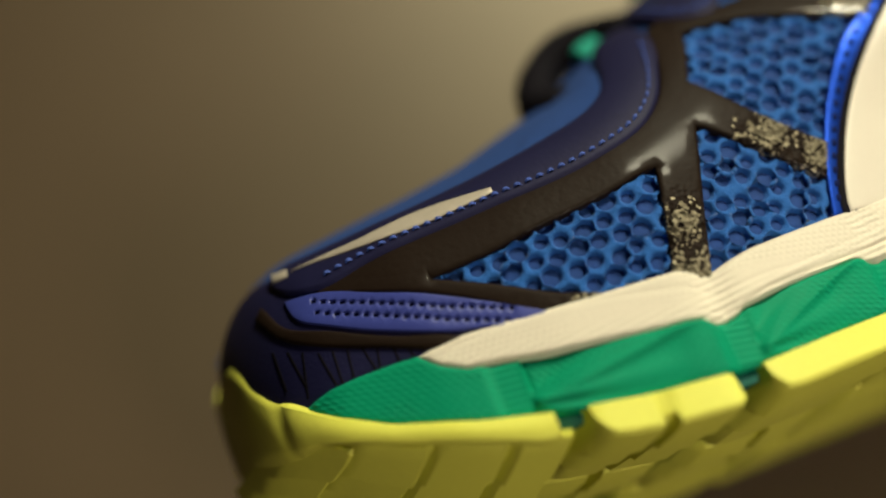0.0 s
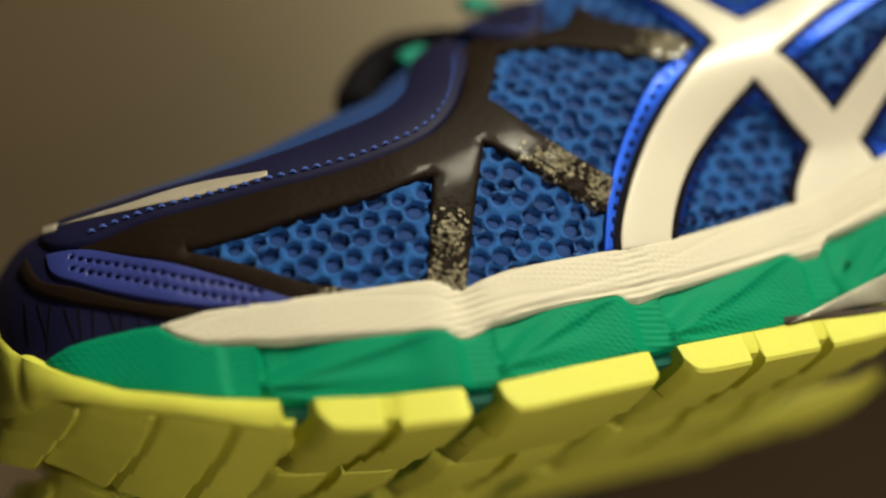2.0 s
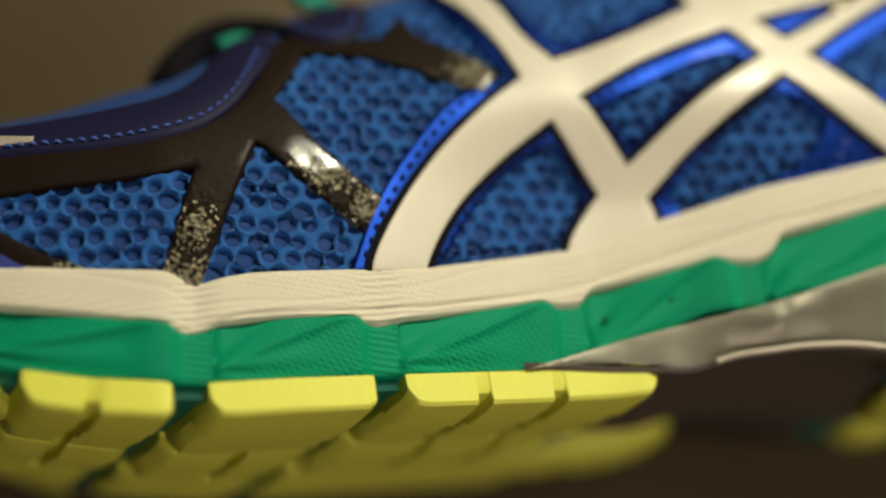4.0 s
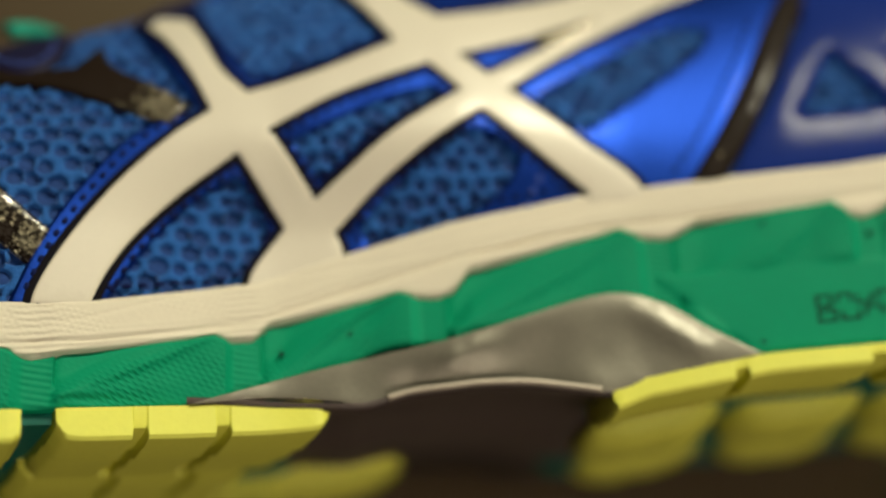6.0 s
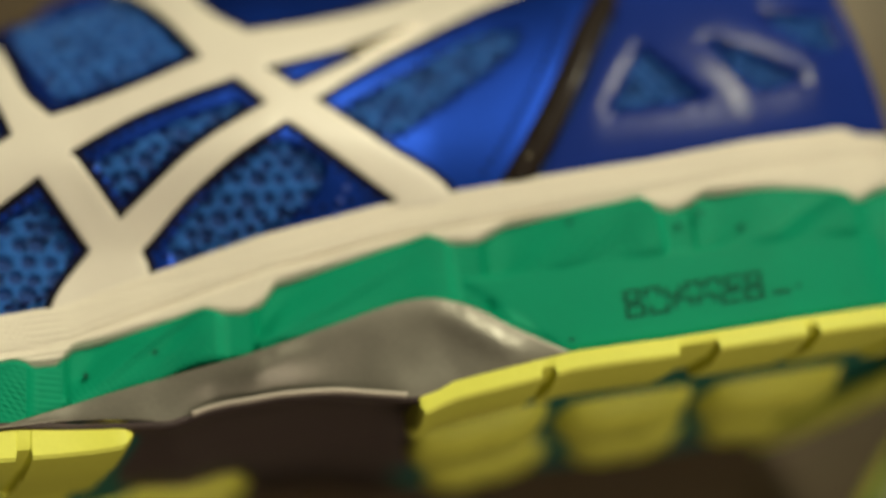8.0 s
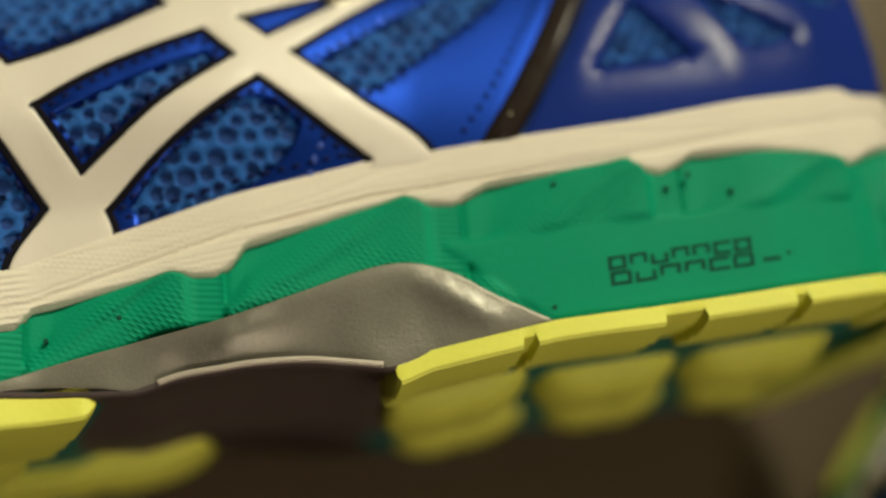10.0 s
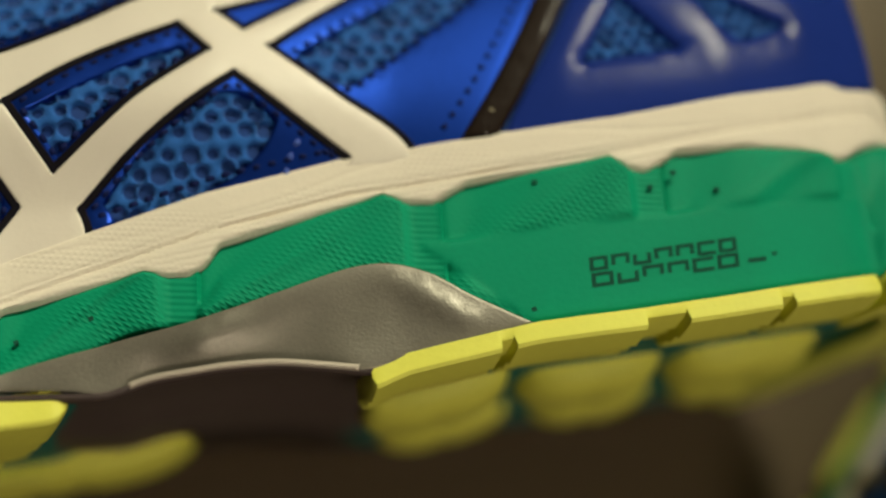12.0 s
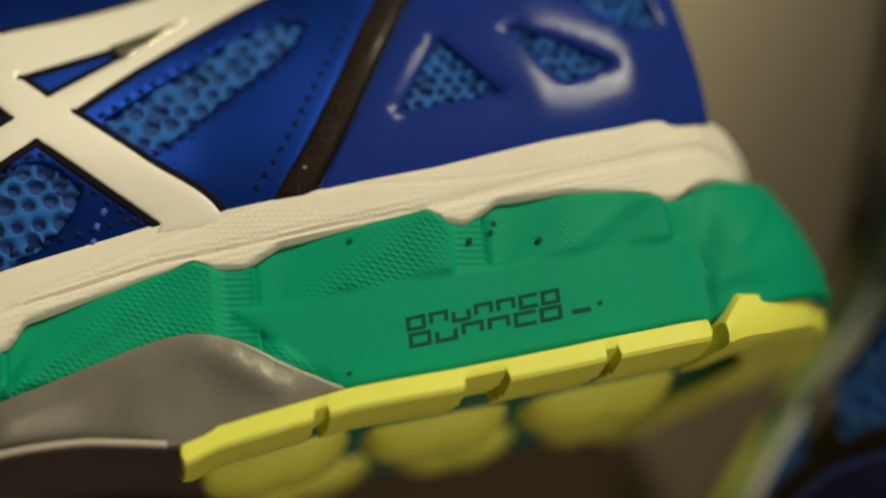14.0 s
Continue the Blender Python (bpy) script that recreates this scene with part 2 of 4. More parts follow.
def panel(name, outline, h, mat, parent, holes=(), r=0.7, edge=0.35, drop=1.6, step=1.6, grow=0.0, relief=None, label="", corner=48, bow=0.0, worn=None):
    """A sheet laid on the inner side of the shoe, h proud, with rounded and turned-down edges, and holes."""
    from mathutils.geometry import delaunay_2d_cdt
    loops = [curve_through(outline, step, corner=corner)] + [curve_through(q, step, corner=corner) for q in holes]
    if grow:
        loops = [offset(loops[0], grow)] + [offset(q, -grow) for q in loops[1:]]
    verts, edges = [], []
    for lp in loops:
        k = len(verts)
        verts += lp
        edges += [(k + i, k + (i + 1) % len(lp)) for i in range(len(lp))]
    allp = np.array([(q.x, q.y) for q in verts])
    seg_a = allp
    seg_b = np.concatenate([np.roll(np.array([(q.x, q.y) for q in lp]), -1, axis=0) for lp in loops])
    d = seg_b - seg_a
    dd = (d * d).sum(1) + 1e-12

    def gap(q):
        t = np.clip(((np.array(q) - seg_a) * d).sum(1) / dd, 0, 1)
        e = seg_a + t[:, None] * d - np.array(q)
        return math.sqrt(float((e * e).sum(1).min()))

    def within(q):
        return inside(q, loops[0]) and not any(inside(q, lp) for lp in loops[1:])

    extra = []
    for i, lp in enumerate(loops):
        for f in (0.4, 1.0):
            for q in offset(lp, (-1 if i == 0 else 1) * r * f):
                if within(q) and gap(q) > r * f * 0.85:
                    extra.append(q)
    lo, hi = allp.min(0), allp.max(0)
    grid = step * 1.25
    row = 0
    y = lo[1]
    while y < hi[1]:
        x = lo[0] + (row % 2) * grid / 2
        while x < hi[0]:
            q = Vector((x, y))
            if within(q) and gap(q) > r + grid * 0.45:
                extra.append(q)
            x += grid
        y += grid * 0.866
        row += 1
    vs, es, fs, *_ = delaunay_2d_cdt(verts + extra, edges, [], 0, 1e-5)
    bm = bmesh.new()
    wear = bm.verts.layers.float.new("worn") if worn else None
    made = []
    for q in vs:
        g = gap(q)
        k = max(0.0, 1 - g / r)
        height = h - edge * (1 - math.sqrt(max(0.0, 1 - k * k))) + bow * (1 - math.exp(-g / 3.0))
        if relief:
            height += relief(q.x, q.y, g)
        made.append(bm.verts.new(on_side(q.x, q.y, height)))
        if worn:
            made[-1][wear] = worn(q.x, q.y)
    for f in fs:
        c = sum((vs[i] for i in f), Vector((0, 0))) / len(f)
        if within(c):
            try:
                bm.faces.new([made[i] for i in f])
            except ValueError:
                pass
    bmesh.ops.recalc_face_normals(bm, faces=bm.faces[:])
    bm.normal_update()
    up = sum(f.normal.z for f in bm.faces)
    if up < 0:
        bmesh.ops.reverse_faces(bm, faces=bm.faces[:])
    rim = [e for e in bm.edges if e.is_boundary]
    ex = bmesh.ops.extrude_edge_only(bm, edges=rim)
    bm.normal_update()
    for v in ex["geom"]:
        if isinstance(v, bmesh.types.BMVert):
            v.co.z -= S * drop
    for v in [v for v in bm.verts if not v.link_faces]:
        bm.verts.remove(v)
    bmesh.ops.recalc_face_normals(bm, faces=bm.faces[:])
    sharpen(bm, 50)
    return part(name, bm, mat, parent, label)


def net(name, outline, h, parent, pitch=3.7, rise=3.05, seed=1, label="", mat=None, openness=1.0):
    """Open knit: a web of rounded strands round uneven round holes, over the shoe's side."""
    rnd = random.Random(seed)
    poly = curve_through(outline, 2.0)
    xs, ys = [q.x for q in poly], [q.y for q in poly]
    bm = bmesh.new()
    shared = {}

    def corner(x, y, height):
        key = (round(x * 20), round(y * 20), round(height * 50))
        if key not in shared:
            jx = noise.noise(Vector((x * 0.24, y * 0.24, seed))) * 1.2
            jy = noise.noise(Vector((x * 0.24, y * 0.24, seed + 9))) * 1.2
            shared[key] = bm.verts.new(on_side(x + jx, y + jy, height + noise.noise(Vector((x, y, 3.0))) * 0.12))
        return shared[key]

    row = 0
    y = min(ys) - rise
    while y < max(ys) + rise:
        x = min(xs) - pitch + (row % 2) * pitch / 2
        col = 0
        while x < max(xs) + pitch:
            if inside((x, y), poly):
                k = (1.28 if (col + 2 * row) % 3 == 0 else 0.92) * rnd.uniform(0.88, 1.1) * openness
                dx = rnd.uniform(-0.08, 0.08) + noise.noise(Vector((x * 0.24, y * 0.24, seed))) * 1.2
                dy = rnd.uniform(-0.08, 0.08) + noise.noise(Vector((x * 0.24, y * 0.24, seed + 9))) * 1.2
                angles = [radians(30 + 60 * i) for i in range(6)]
                rx, ry = pitch / math.sqrt(3), rise / 1.5
                outer = [corner(x + rx * math.cos(a) * 1.0, y + ry * math.sin(a), h) for a in angles]
                mids = []
                for i in range(6):
                    a0, a1 = angles[i], angles[i] + radians(60)
                    mids.append(corner(x + rx * (math.cos(a0) + math.cos(a1)) / 2, y + ry * (math.sin(a0) + math.sin(a1)) / 2, h))
                rim = [v for pair in zip(outer, mids) for v in pair]
                rings = [rim]
                for f, dz, most in ((0.86, 0.14, 0.93), (0.72, 0.50, 0.82), (0.56, 1.9, 0.68)):
                    g = min(f * k, most)
                    rings.append([bm.verts.new(on_side(x + dx + rx * g * math.cos(radians(30 + 30 * i)), y + dy + ry * g * math.sin(radians(30 + 30 * i)), h - dz))
                                  for i in range(12)])
                for p, q in zip(rings, rings[1:]):
                    for i in range(12):
                        j = (i + 1) % 12
                        bm.faces.new((p[i], p[j], q[j], q[i]))
                bm.faces.new(rings[-1])
            x += pitch
            col += 1
        y += rise
        row += 1
    return part(name, bm, mat or KNIT, parent, label)


def stitches(line, h, mat, parent, length=1.7, gap=1.0, width=0.95, closed=False):
    """A row of single sewn stitches along a line on the shoe's side."""
    pts = curve_through(line, 0.25, closed=closed)
    if closed:
        pts.append(pts[0])
    run = [0.0]
    for a, b in zip(pts, pts[1:]):
        run.append(run[-1] + (b - a).length)
    run = np.array(run)
    px, py = np.array([p.x for p in pts]), np.array([p.y for p in pts])
    bm = bmesh.new()
    s = 0.3
    while s + length < run[-1]:
        (ax, ay), (bx, by) = [(float(np.interp(k, run, px)), float(np.interp(k, run, py))) for k in (s, s + length)]
        d = Vector((bx - ax, by - ay)).normalized()
        n = Vector((-d.y, d.x)) * width / 2
        rows = []
        for f, hh, ww in ((0.0, -0.25, 0.6), (0.2, 0.18, 1.0), (0.5, 0.3, 1.0), (0.8, 0.18, 1.0), (1.0, -0.25, 0.6)):
            cx, cy = ax + (bx - ax) * f, ay + (by - ay) * f
            rows.append([bm.verts.new(on_side(cx - n.x * ww, cy - n.y * ww, h + hh - 0.3)), bm.verts.new(on_side(cx - n.x * 0.5 * ww, cy - n.y * 0.5 * ww, h + hh)),
                         bm.verts.new(on_side(cx + n.x * 0.5 * ww, cy + n.y * 0.5 * ww, h + hh)), bm.verts.new(on_side(cx + n.x * ww, cy + n.y * ww, h + hh - 0.3))])
        for p, q in zip(rows, rows[1:]):
            for i in range(3):
                bm.faces.new((p[i], q[i], q[i + 1], p[i + 1]))
        s += length + gap
    return part("stitching", bm, mat, parent)


def plan_ring(proud, u0, u1, v, count=260):
    """The shoe's outline seen along v, pushed out by proud, between u0 at the toe and u1 at the heel: points and how far along."""
    fine = np.concatenate([np.linspace(0, 0.06, 26)[:-1], np.linspace(0.06, 0.90, count)[:-1], np.linspace(0.90, 1, 40)])
    ring = []
    for f in fine:
        u = -79 + 337 * f
        if 0 < f < 1 and base(u) <= WC:
            continue
        ue = u if -60 < u < 215 else (-60 + (u + 60) * (-60 - u0) / 19.0 if u <= -60 else 215 + (u - 215) * (u1 - 215) / 43.0)
        ring.append((ue, u, base(u) if f not in (0.0, 1.0) else WC))
    out = []
    half = [(ue, u, w) for ue, u, w in ring]
    for i, (ue, u, w) in enumerate(half):
        a, b = half[max(i - 1, 0)], half[min(i + 1, len(half) - 1)]
        t = Vector((b[0] - a[0], b[2] - a[2]))
        t = t.normalized() if t.length else Vector((1, 0))
        if i == 0:
            n = Vector((-1, 0))
        elif i == len(half) - 1:
            n = Vector((1, 0))
        else:
            n = Vector((-t.y, t.x))
        out.append((ue + n.x * proud, u, w + n.y * proud, n))
    back = [(ue, u, 2 * WC - w, Vector((n.x, -n.y))) for ue, u, w, n in reversed(out[1:-1])]
    return out + back


def band(name, lo, hi, proud, u0, u1, mat, parent, relief=None, rows=14, label="", flare=0.0, round_edge=0.5, masks=None, count=260):
    """A layer of the sole that runs right round the shoe between the lines lo(u) and hi(u)."""
    ring = plan_ring(proud, u0, u1, 0, count)
    bm = bmesh.new()
    hatch, rib = bm.verts.layers.float.new("hatch"), bm.verts.layers.float.new("rib")
    grid = []
    for k in range(rows + 1):
        f = k / rows
        line = []
        for ue, u, w, n in ring:
            a, b = lo(u), hi(u)
            v = a + (b - a) * f
            thick = max(b - a, 0.0)
            e = min(f, 1 - f) * thick
            out = -round_edge * max(0.0, 1 - e / 0.9) ** 2
            if relief and w > WC:
                out += relief(u, v, f, a, b)
            out += flare * (1 - f * f) * smoothstep(218, 240, u)
            line.append(bm.verts.new(at(ue + n.x * out, v, w + n.y * out)))
            if masks:
                line[-1][hatch], line[-1][rib] = masks(u, v, f)
        grid.append(line)
    n = len(ring)
    for p, q in zip(grid, grid[1:]):
        for i in range(n):
            j = (i + 1) % n
            bm.faces.new((p[i], q[i], q[j], p[j]))
    half = (n + 2) // 2
    for line, flip in ((grid[0], False), (grid[-1], True)):
        # close across, from the inner side to the outer one
        for i in range(half - 1):
            a, b = line[i], line[i + 1]
            c, d = line[(n - i - 1) % n], line[(n - i) % n]
            vs = [a, b, c, d] if not flip else [d, c, b, a]
            vs = [v for k, v in enumerate(vs) if v not in vs[:k]]
            if len(vs) > 2:
                try:
                    bm.faces.new(vs)
                except ValueError:
                    pass
    bmesh.ops.remove_doubles(bm, verts=bm.verts[:], dist=1e-7)
    bmesh.ops.recalc_face_normals(bm, faces=bm.faces[:])
    sharpen(bm, 45)
    return part(name, bm, mat, parent, label)


def line_of(*pairs):
    us, vs = [p[0] for p in pairs], [p[1] for p in pairs]
    return lambda u: float(np.interp(u, us, vs))

# ---- the room ----
tagged(part("floor", box_bm(-2.0, 2.2, -1.9, 2.3, -0.86, -0.76), FLOOR, smooth=False), "brown wooden floor under the table", "floor", kind="structure")
tagged(part("ceiling", box_bm(-2.0, 2.2, -1.9, 2.3, 1.74, 1.84), CEILING, smooth=False), "off-white painted ceiling", "ceiling", kind="structure")
for wall_name, dims in (("wall_north", (-2.0, 2.2, 2.3, 2.4)), ("wall_south", (-2.0, 2.2, -2.0, -1.9)), ("wall_east", (2.2, 2.3, -2.0, 2.4)), ("wall_west", (-2.1, -2.0, -2.0, 2.4))):
    tagged(part(wall_name, box_bm(*dims, -0.86, 1.84), PAINT, smooth=False), "plain beige painted wall", "wall", kind="structure")

table = tagged(new("table"), "brown-grey laminate table on which the shoes lie", "table")
part("tabletop", box_bm(-0.75, 0.95, -0.55, 0.62, -0.028, 0.0, 0.003), TABLE, table, smooth=False)
for lx, ly in ((-0.68, -0.48), (0.88, -0.48), (-0.68, 0.55), (0.88, 0.55)):
    part("leg", box_bm(lx - 0.025, lx + 0.025, ly - 0.025, ly + 0.025, -0.76, -0.029, 0.003), TABLE, table, smooth=False)

# ---- the running shoe ----
shoe = tagged(new("running_shoe"), "blue mesh running shoe with white stripes, lying on its side", "shoe", group="pair of running shoes")

cream_hi = line_of((-79, 20.5), (-42.5, 20.5), (-36, 21.2), (-31, 20.8), (-21, 20), (-10, 19.2), (1, 18.6), (5, 16.9), (7, 16.9), (10, 17.8), (14, 18.7), (34, 20.5), (44, 21.4),
                   (70, 26.2), (87, 31.7), (107, 37.3), (131.5, 42.3), (157, 44.5), (179, 46.2), (200, 49.0), (213, 50.5), (224, 52.2), (232, 53.2), (240, 52.8), (248, 50.6), (254, 48.0), (258, 46.5))
cream_lo = line_of((-79, 20.4), (-42.5, 20.4), (-39.7, 17.5), (-35.8, 15.3), (-29.5, 14.2), (-24.4, 12.9), (-11.7, 11.2), (1, 9.4), (3, 8.2), (5, 7.9), (7, 8.4), (9, 9.7),
                   (18, 11.0), (31, 11.6), (33, 10.7), (35, 10.3), (37.6, 11), (40, 11.9), (64.6, 16), (67, 15.1), (71, 15.5), (73.8, 18.5), (97, 23.7), (100, 22.8),
                   (104, 22.6), (107, 24.2), (109.5, 27.6), (137.5, 34.4), (141, 32.9), (146, 32.5), (149, 34.0), (152, 35.6), (177, 38.2), (180, 36.0), (183, 35.3),
                   (186, 36.6), (189, 38.5), (201, 38.8), (211, 38.0), (219, 36.2), (222, 36.4), (228, 39.2), (234, 40.6), (245, 42.0), (258, 43))
sole_top = line_of((-79, 33), (-74, 28), (-67, 24), (-62, 20.6), (-57, 16.5), (-49.4, 11.9), (-37, 7.1), (-24.6, 3.7), (-10, 1.2), (2.2, 0.2), (8, 0.2), (34, 2.1), (60.5, 3.8), (78, 4.9),
                   (100, 6.5), (134, 4.6), (138.6, 6.4), (160.8, 9.7), (177.5, 10.5), (196, 11.9), (223, 14.6), (258, 22))
NOTCH = (5.5, 35.5, 69.5, 102.5, 144, 183, 221)


def green_hi(u):
    if u < -42.5:
        return max(sole_top(u) + 0.02, float(np.interp(u, (-63, -61, -57, -52, -46, -42.5), (sole_top(u), 20.7, 21.3, 21.3, 20.9, 20.4)))) if u > -63 else sole_top(u) + 0.02
    return cream_lo(u) + 0.05


def green_lo(u):
    return sole_top(u) - 0.3 + 8.0 * smoothstep(74, 96, u) * (1 - smoothstep(124, 142, u))


def facet(u):
    """How far past the last notch u lies, and how wide the facet there is."""
    c = max((n for n in NOTCH if n - 3.2 <= u), default=-31.0)
    after = [n for n in NOTCH if n > c]
    return u - c, (after[0] - c if after else 30.0)


def print_field(u, v):
    """The smooth field under the print, with a slanting front edge."""
    return smoothstep(0, 1.2, u - 143 - max(0.0, 24.5 - v) * 1.15) * (1 - smoothstep(219, 225, u)) * (1 - smoothstep(25.6, 26.8, v - 0.05 * (u - 160)))


def green_relief(u, v, f, a, b):
    """Scooped facets: a sunk channel under each notch of the white layer and pleats that fan out from its foot."""
    d, width = facet(u)
    channel = smoothstep(-3.2, -1.6, d) * (1 - smoothstep(2.4, 4.0, d))
    out = -0.8 * channel
    if d > 3.0:
        s = (d - 3.4) / (width - 9.0)
        line = 0.22 + 0.80 * s
        sunk = 1.6 * smoothstep(0.0, 0.40, f - line) * (1 - smoothstep(0.15, 1.0, s))
        pleat = 0.26 * math.sin(9.0 * math.atan2(f - 0.2, 0.12 + s)) * smoothstep(0, 0.2, s) * (1 - smoothstep(0.7, 1.0, s))
        below = 0.5 * smoothstep(0.0, 0.35, line - f) * (1 - smoothstep(0.3, 1.1, s))
        out += 0.55 * math.exp(-((f - line) / 0.08) ** 2) - sunk + pleat - below
        out += 0.5 * smoothstep(width - 12, width - 5, d)
    plain = print_field(u, v)
    return out * (1 - plain) - 0.3 * plain - 0.12 * math.exp(-((plain - 0.5) / 0.3) ** 2)


def green_masks(u, v, f):
    d, width = facet(u)
    channel = smoothstep(-3.2, -1.6, d) * (1 - smoothstep(2.4, 4.0, d))
    patch = 0.35 + 0.65 * smoothstep(-0.1, 0.25, noise.noise(Vector((u * 0.09, v * 0.16, 4.0))))
    free = 1 - print_field(u, v)
    low = 1.0 if u < 5 else 1 - 0.8 * smoothstep(0.0, 0.3, f - 0.22 - 0.80 * (d - 3.4) / (width - 9.0))
    return patch * low * (1 - channel) * free * (1 - smoothstep(190, 215, u)), channel * free * 0.45 * (1 - smoothstep(200, 215, u))


def cream_masks(u, v, f):
    channel = max(math.exp(-((u - c) / 3.4) ** 4) for c in NOTCH[:3])
    return 0.7 * smoothstep(0.0, 0.3, noise.noise(Vector((u * 0.05, v * 0.2, 8.0))) + 0.2), channel * 1.6 + 0.7 * (1 - smoothstep(0.2, 0.5, f))


def cream_relief(u, v, f, a, b):
    out = 0.0
    for c, d in zip(NOTCH[:2], (0.9, 0.35)):
        out -= d * math.exp(-((u - c) / 2.6) ** 2)
        out -= 0.12 * math.cos((u - c) * 4.2) * math.exp(-((u - c) / 3.2) ** 2)
    below = b - v
    out -= 0.46 * math.exp(-((below - 7.3) / 0.4) ** 2) * smoothstep(-5, 15, u)
    out -= 0.30 * math.exp(-((below - 8.6 + 0.01 * u) / 0.35) ** 2) * smoothstep(-35, -20, u)
    out -= 0.14 * math.exp(-((below - 3.0 - 2.4 * math.sin(u * 0.07)) / 0.3) ** 2)
    return out - 0.24 * math.exp(-((below - 6.2) / 0.3) ** 2) * smoothstep(50, 80, u)


band("white_midsole", cream_lo, cream_hi, 1.0, -72, 247.5, CREAM, shoe, cream_relief, rows=28, label="off-white foam midsole layer with scalloped lower edge", round_edge=1.0, masks=cream_masks, count=420)
band("green_midsole", green_lo, green_hi, 1.0, -73, 252, GREEN, shoe, green_relief, rows=44, label="green foam midsole with scooped facets", flare=6.5, masks=green_masks, count=520)
band("sole_base", lambda u: green_lo(u) - 1.9, lambda u: green_lo(u) + 0.3, -1.6, -72, 250, TEAL, shoe, rows=3, label="dark teal sole base")


# the upper: a closed foot form with an open collar
def upper_bm():
    bm = bmesh.new()
    us = np.concatenate([np.linspace(-78.6, -60, 16), np.linspace(-56, 214, 100), np.linspace(217, 257.6, 22)])
    rings = []
    for u in us:
        ue = u if -60 < u < 215 else (-60 + (u + 60) * 15.5 / 19 if u <= -60 else 215 + (u - 215) * 15.0 / 43)
        vb = cream_lo(u) + 1 if u > -42 else sole_top(u) + 1
        vt = float(np.interp(u, FINE_U, TOP_F))
        open_ = smoothstep(88, 112, u)
        inner = []
        for f in np.linspace(0, 1, 36):
            v = vb + (vt - vb) * (1 - (1 - f) ** 1.6) * (1 - 0.06 * open_)
            inner.append((v, side(u, v) - 1.5))
        top_v, top_w = inner[-1]
        dip = []
        for f in np.linspace(0, 1, 9)[1:]:
            dv = open_ * smoothstep(0.12, 0.6, f) * (vt - vb) * 0.8
            dip.append((top_v - dv + 0.8 * math.sin(math.pi * min(f * 3, 1)), top_w - 2.5 * open_ * min(1, f * 4) + (WC - top_w + 2.5 * open_) * smoothstep(0.3, 1, f)))
        half = inner + dip
        full = half + [(v, 2 * WC - w) for v, w in reversed(half[:-1])]
        rings.append([bm.verts.new(at(ue, v, w)) for v, w in full])
    for p, q in zip(rings, rings[1:]):
        for i in range(len(p) - 1):
            bm.faces.new((p[i], q[i], q[i + 1], p[i + 1]))
    for r in (rings[0], rings[-1]):
        bm.faces.new(r)
    bmesh.ops.recalc_face_normals(bm, faces=bm.faces[:])
    return bm


part("upper_lining", upper_bm(), LINING, shoe, "dark blue inner fabric of the upper")

# open knit panels
net("mesh_panel", [(-40, 33), (-27, 24), (-11, 17), (5, 15.5), (34, 18.5), (37, 31), (44, 43), (53, 53), (63, 58), (60, 66), (52, 80), (44, 86), (24, 72), (10, 46), (-5, 40), (-22, 36)], -0.35, shoe,
    seed=3, label="blue open-knit mesh of the forefoot")
WIN_D = [(46.0, 21.0), (51.8, 30.5), (59.8, 40.1), (68.0, 45.7), (71.6, 41.9), (73.7, 36.6), (69.6, 26.0), (55.7, 22.4)]
WIN_A = [(77.9, 52.2), (86.6, 56.6), (97.5, 61.6), (104.1, 63.6), (105.5, 61.6), (94.8, 54.4), (86.4, 48.2), (82.9, 44.9)]
WIN_B = [(90.3, 36.6), (95.5, 42.9), (103.5, 50.0), (109.5, 54.1), (115.4, 53.5), (119.9, 48.7), (117.9, 44.7), (111.8, 39.3), (92.3, 33.4)]
WIN_C = [(124.5, 61.8), (138, 70.5), (154.7, 79.6), (160.0, 78.6), (158.9, 75.7), (146, 64.8), (133.1, 55.2), (129.4, 56.4)]
WIN_T = [(63.6, 80), (71.0, 66.4), (82.2, 70.2), (95.6, 76.8), (89.5, 88), (82, 98), (75, 107), (66, 107), (60, 92)]
for i, q in enumerate((WIN_D, WIN_A, WIN_B, WIN_C, WIN_T)):
    big = offset(curve_through(q, 2.0), 1.4)
    net("mesh_panel", [tuple(p) for p in big], -0.5, shoe, seed=10 + i, openness=0.84, label="blue open-knit mesh seen through a window of the side panel")

# smooth blue side panel with its windows
QUARTER = [(30.6, 19.4), (35.6, 32.5), (42.3, 43.6), (51.0, 53.6), (61.2, 58.7), (57.5, 65.5), (50.6, 77.4), (47.5, 83), (52, 92), (66, 110), (80, 113), (120, 109), (160, 111), (178, 100), (178, 88),
           (171, 74.6), (165.4, 64.3), (158.6, 52.8), (152.9, 43.5), (150, 40), (130, 38), (107, 33), (87, 27.5), (70, 22), (44, 20)]
quarter = panel("side_panel", QUARTER, 0.25, BLUE, shoe, holes=[WIN_D, WIN_A, WIN_B, WIN_C, WIN_T], r=0.6, edge=0.4, label="smooth shiny blue side panel with sewn windows")
CELL_A = [(74.2, 54.3), (86.5, 61.6), (104.0, 69.0), (109.5, 62.8), (96.4, 53.7), (82.3, 42.0)]
CELL_B = [(86, 36), (93.5, 43.7), (102.5, 51), (113.2, 58.5), (122.2, 50.8), (132.4, 42), (107, 37.2), (87.3, 32)]
CELL_D = [(44.2, 21.6), (49.8, 32.3), (57.8, 41.3), (68.3, 49.6), (76.6, 36.8), (70.1, 26.5), (56, 23.4)]
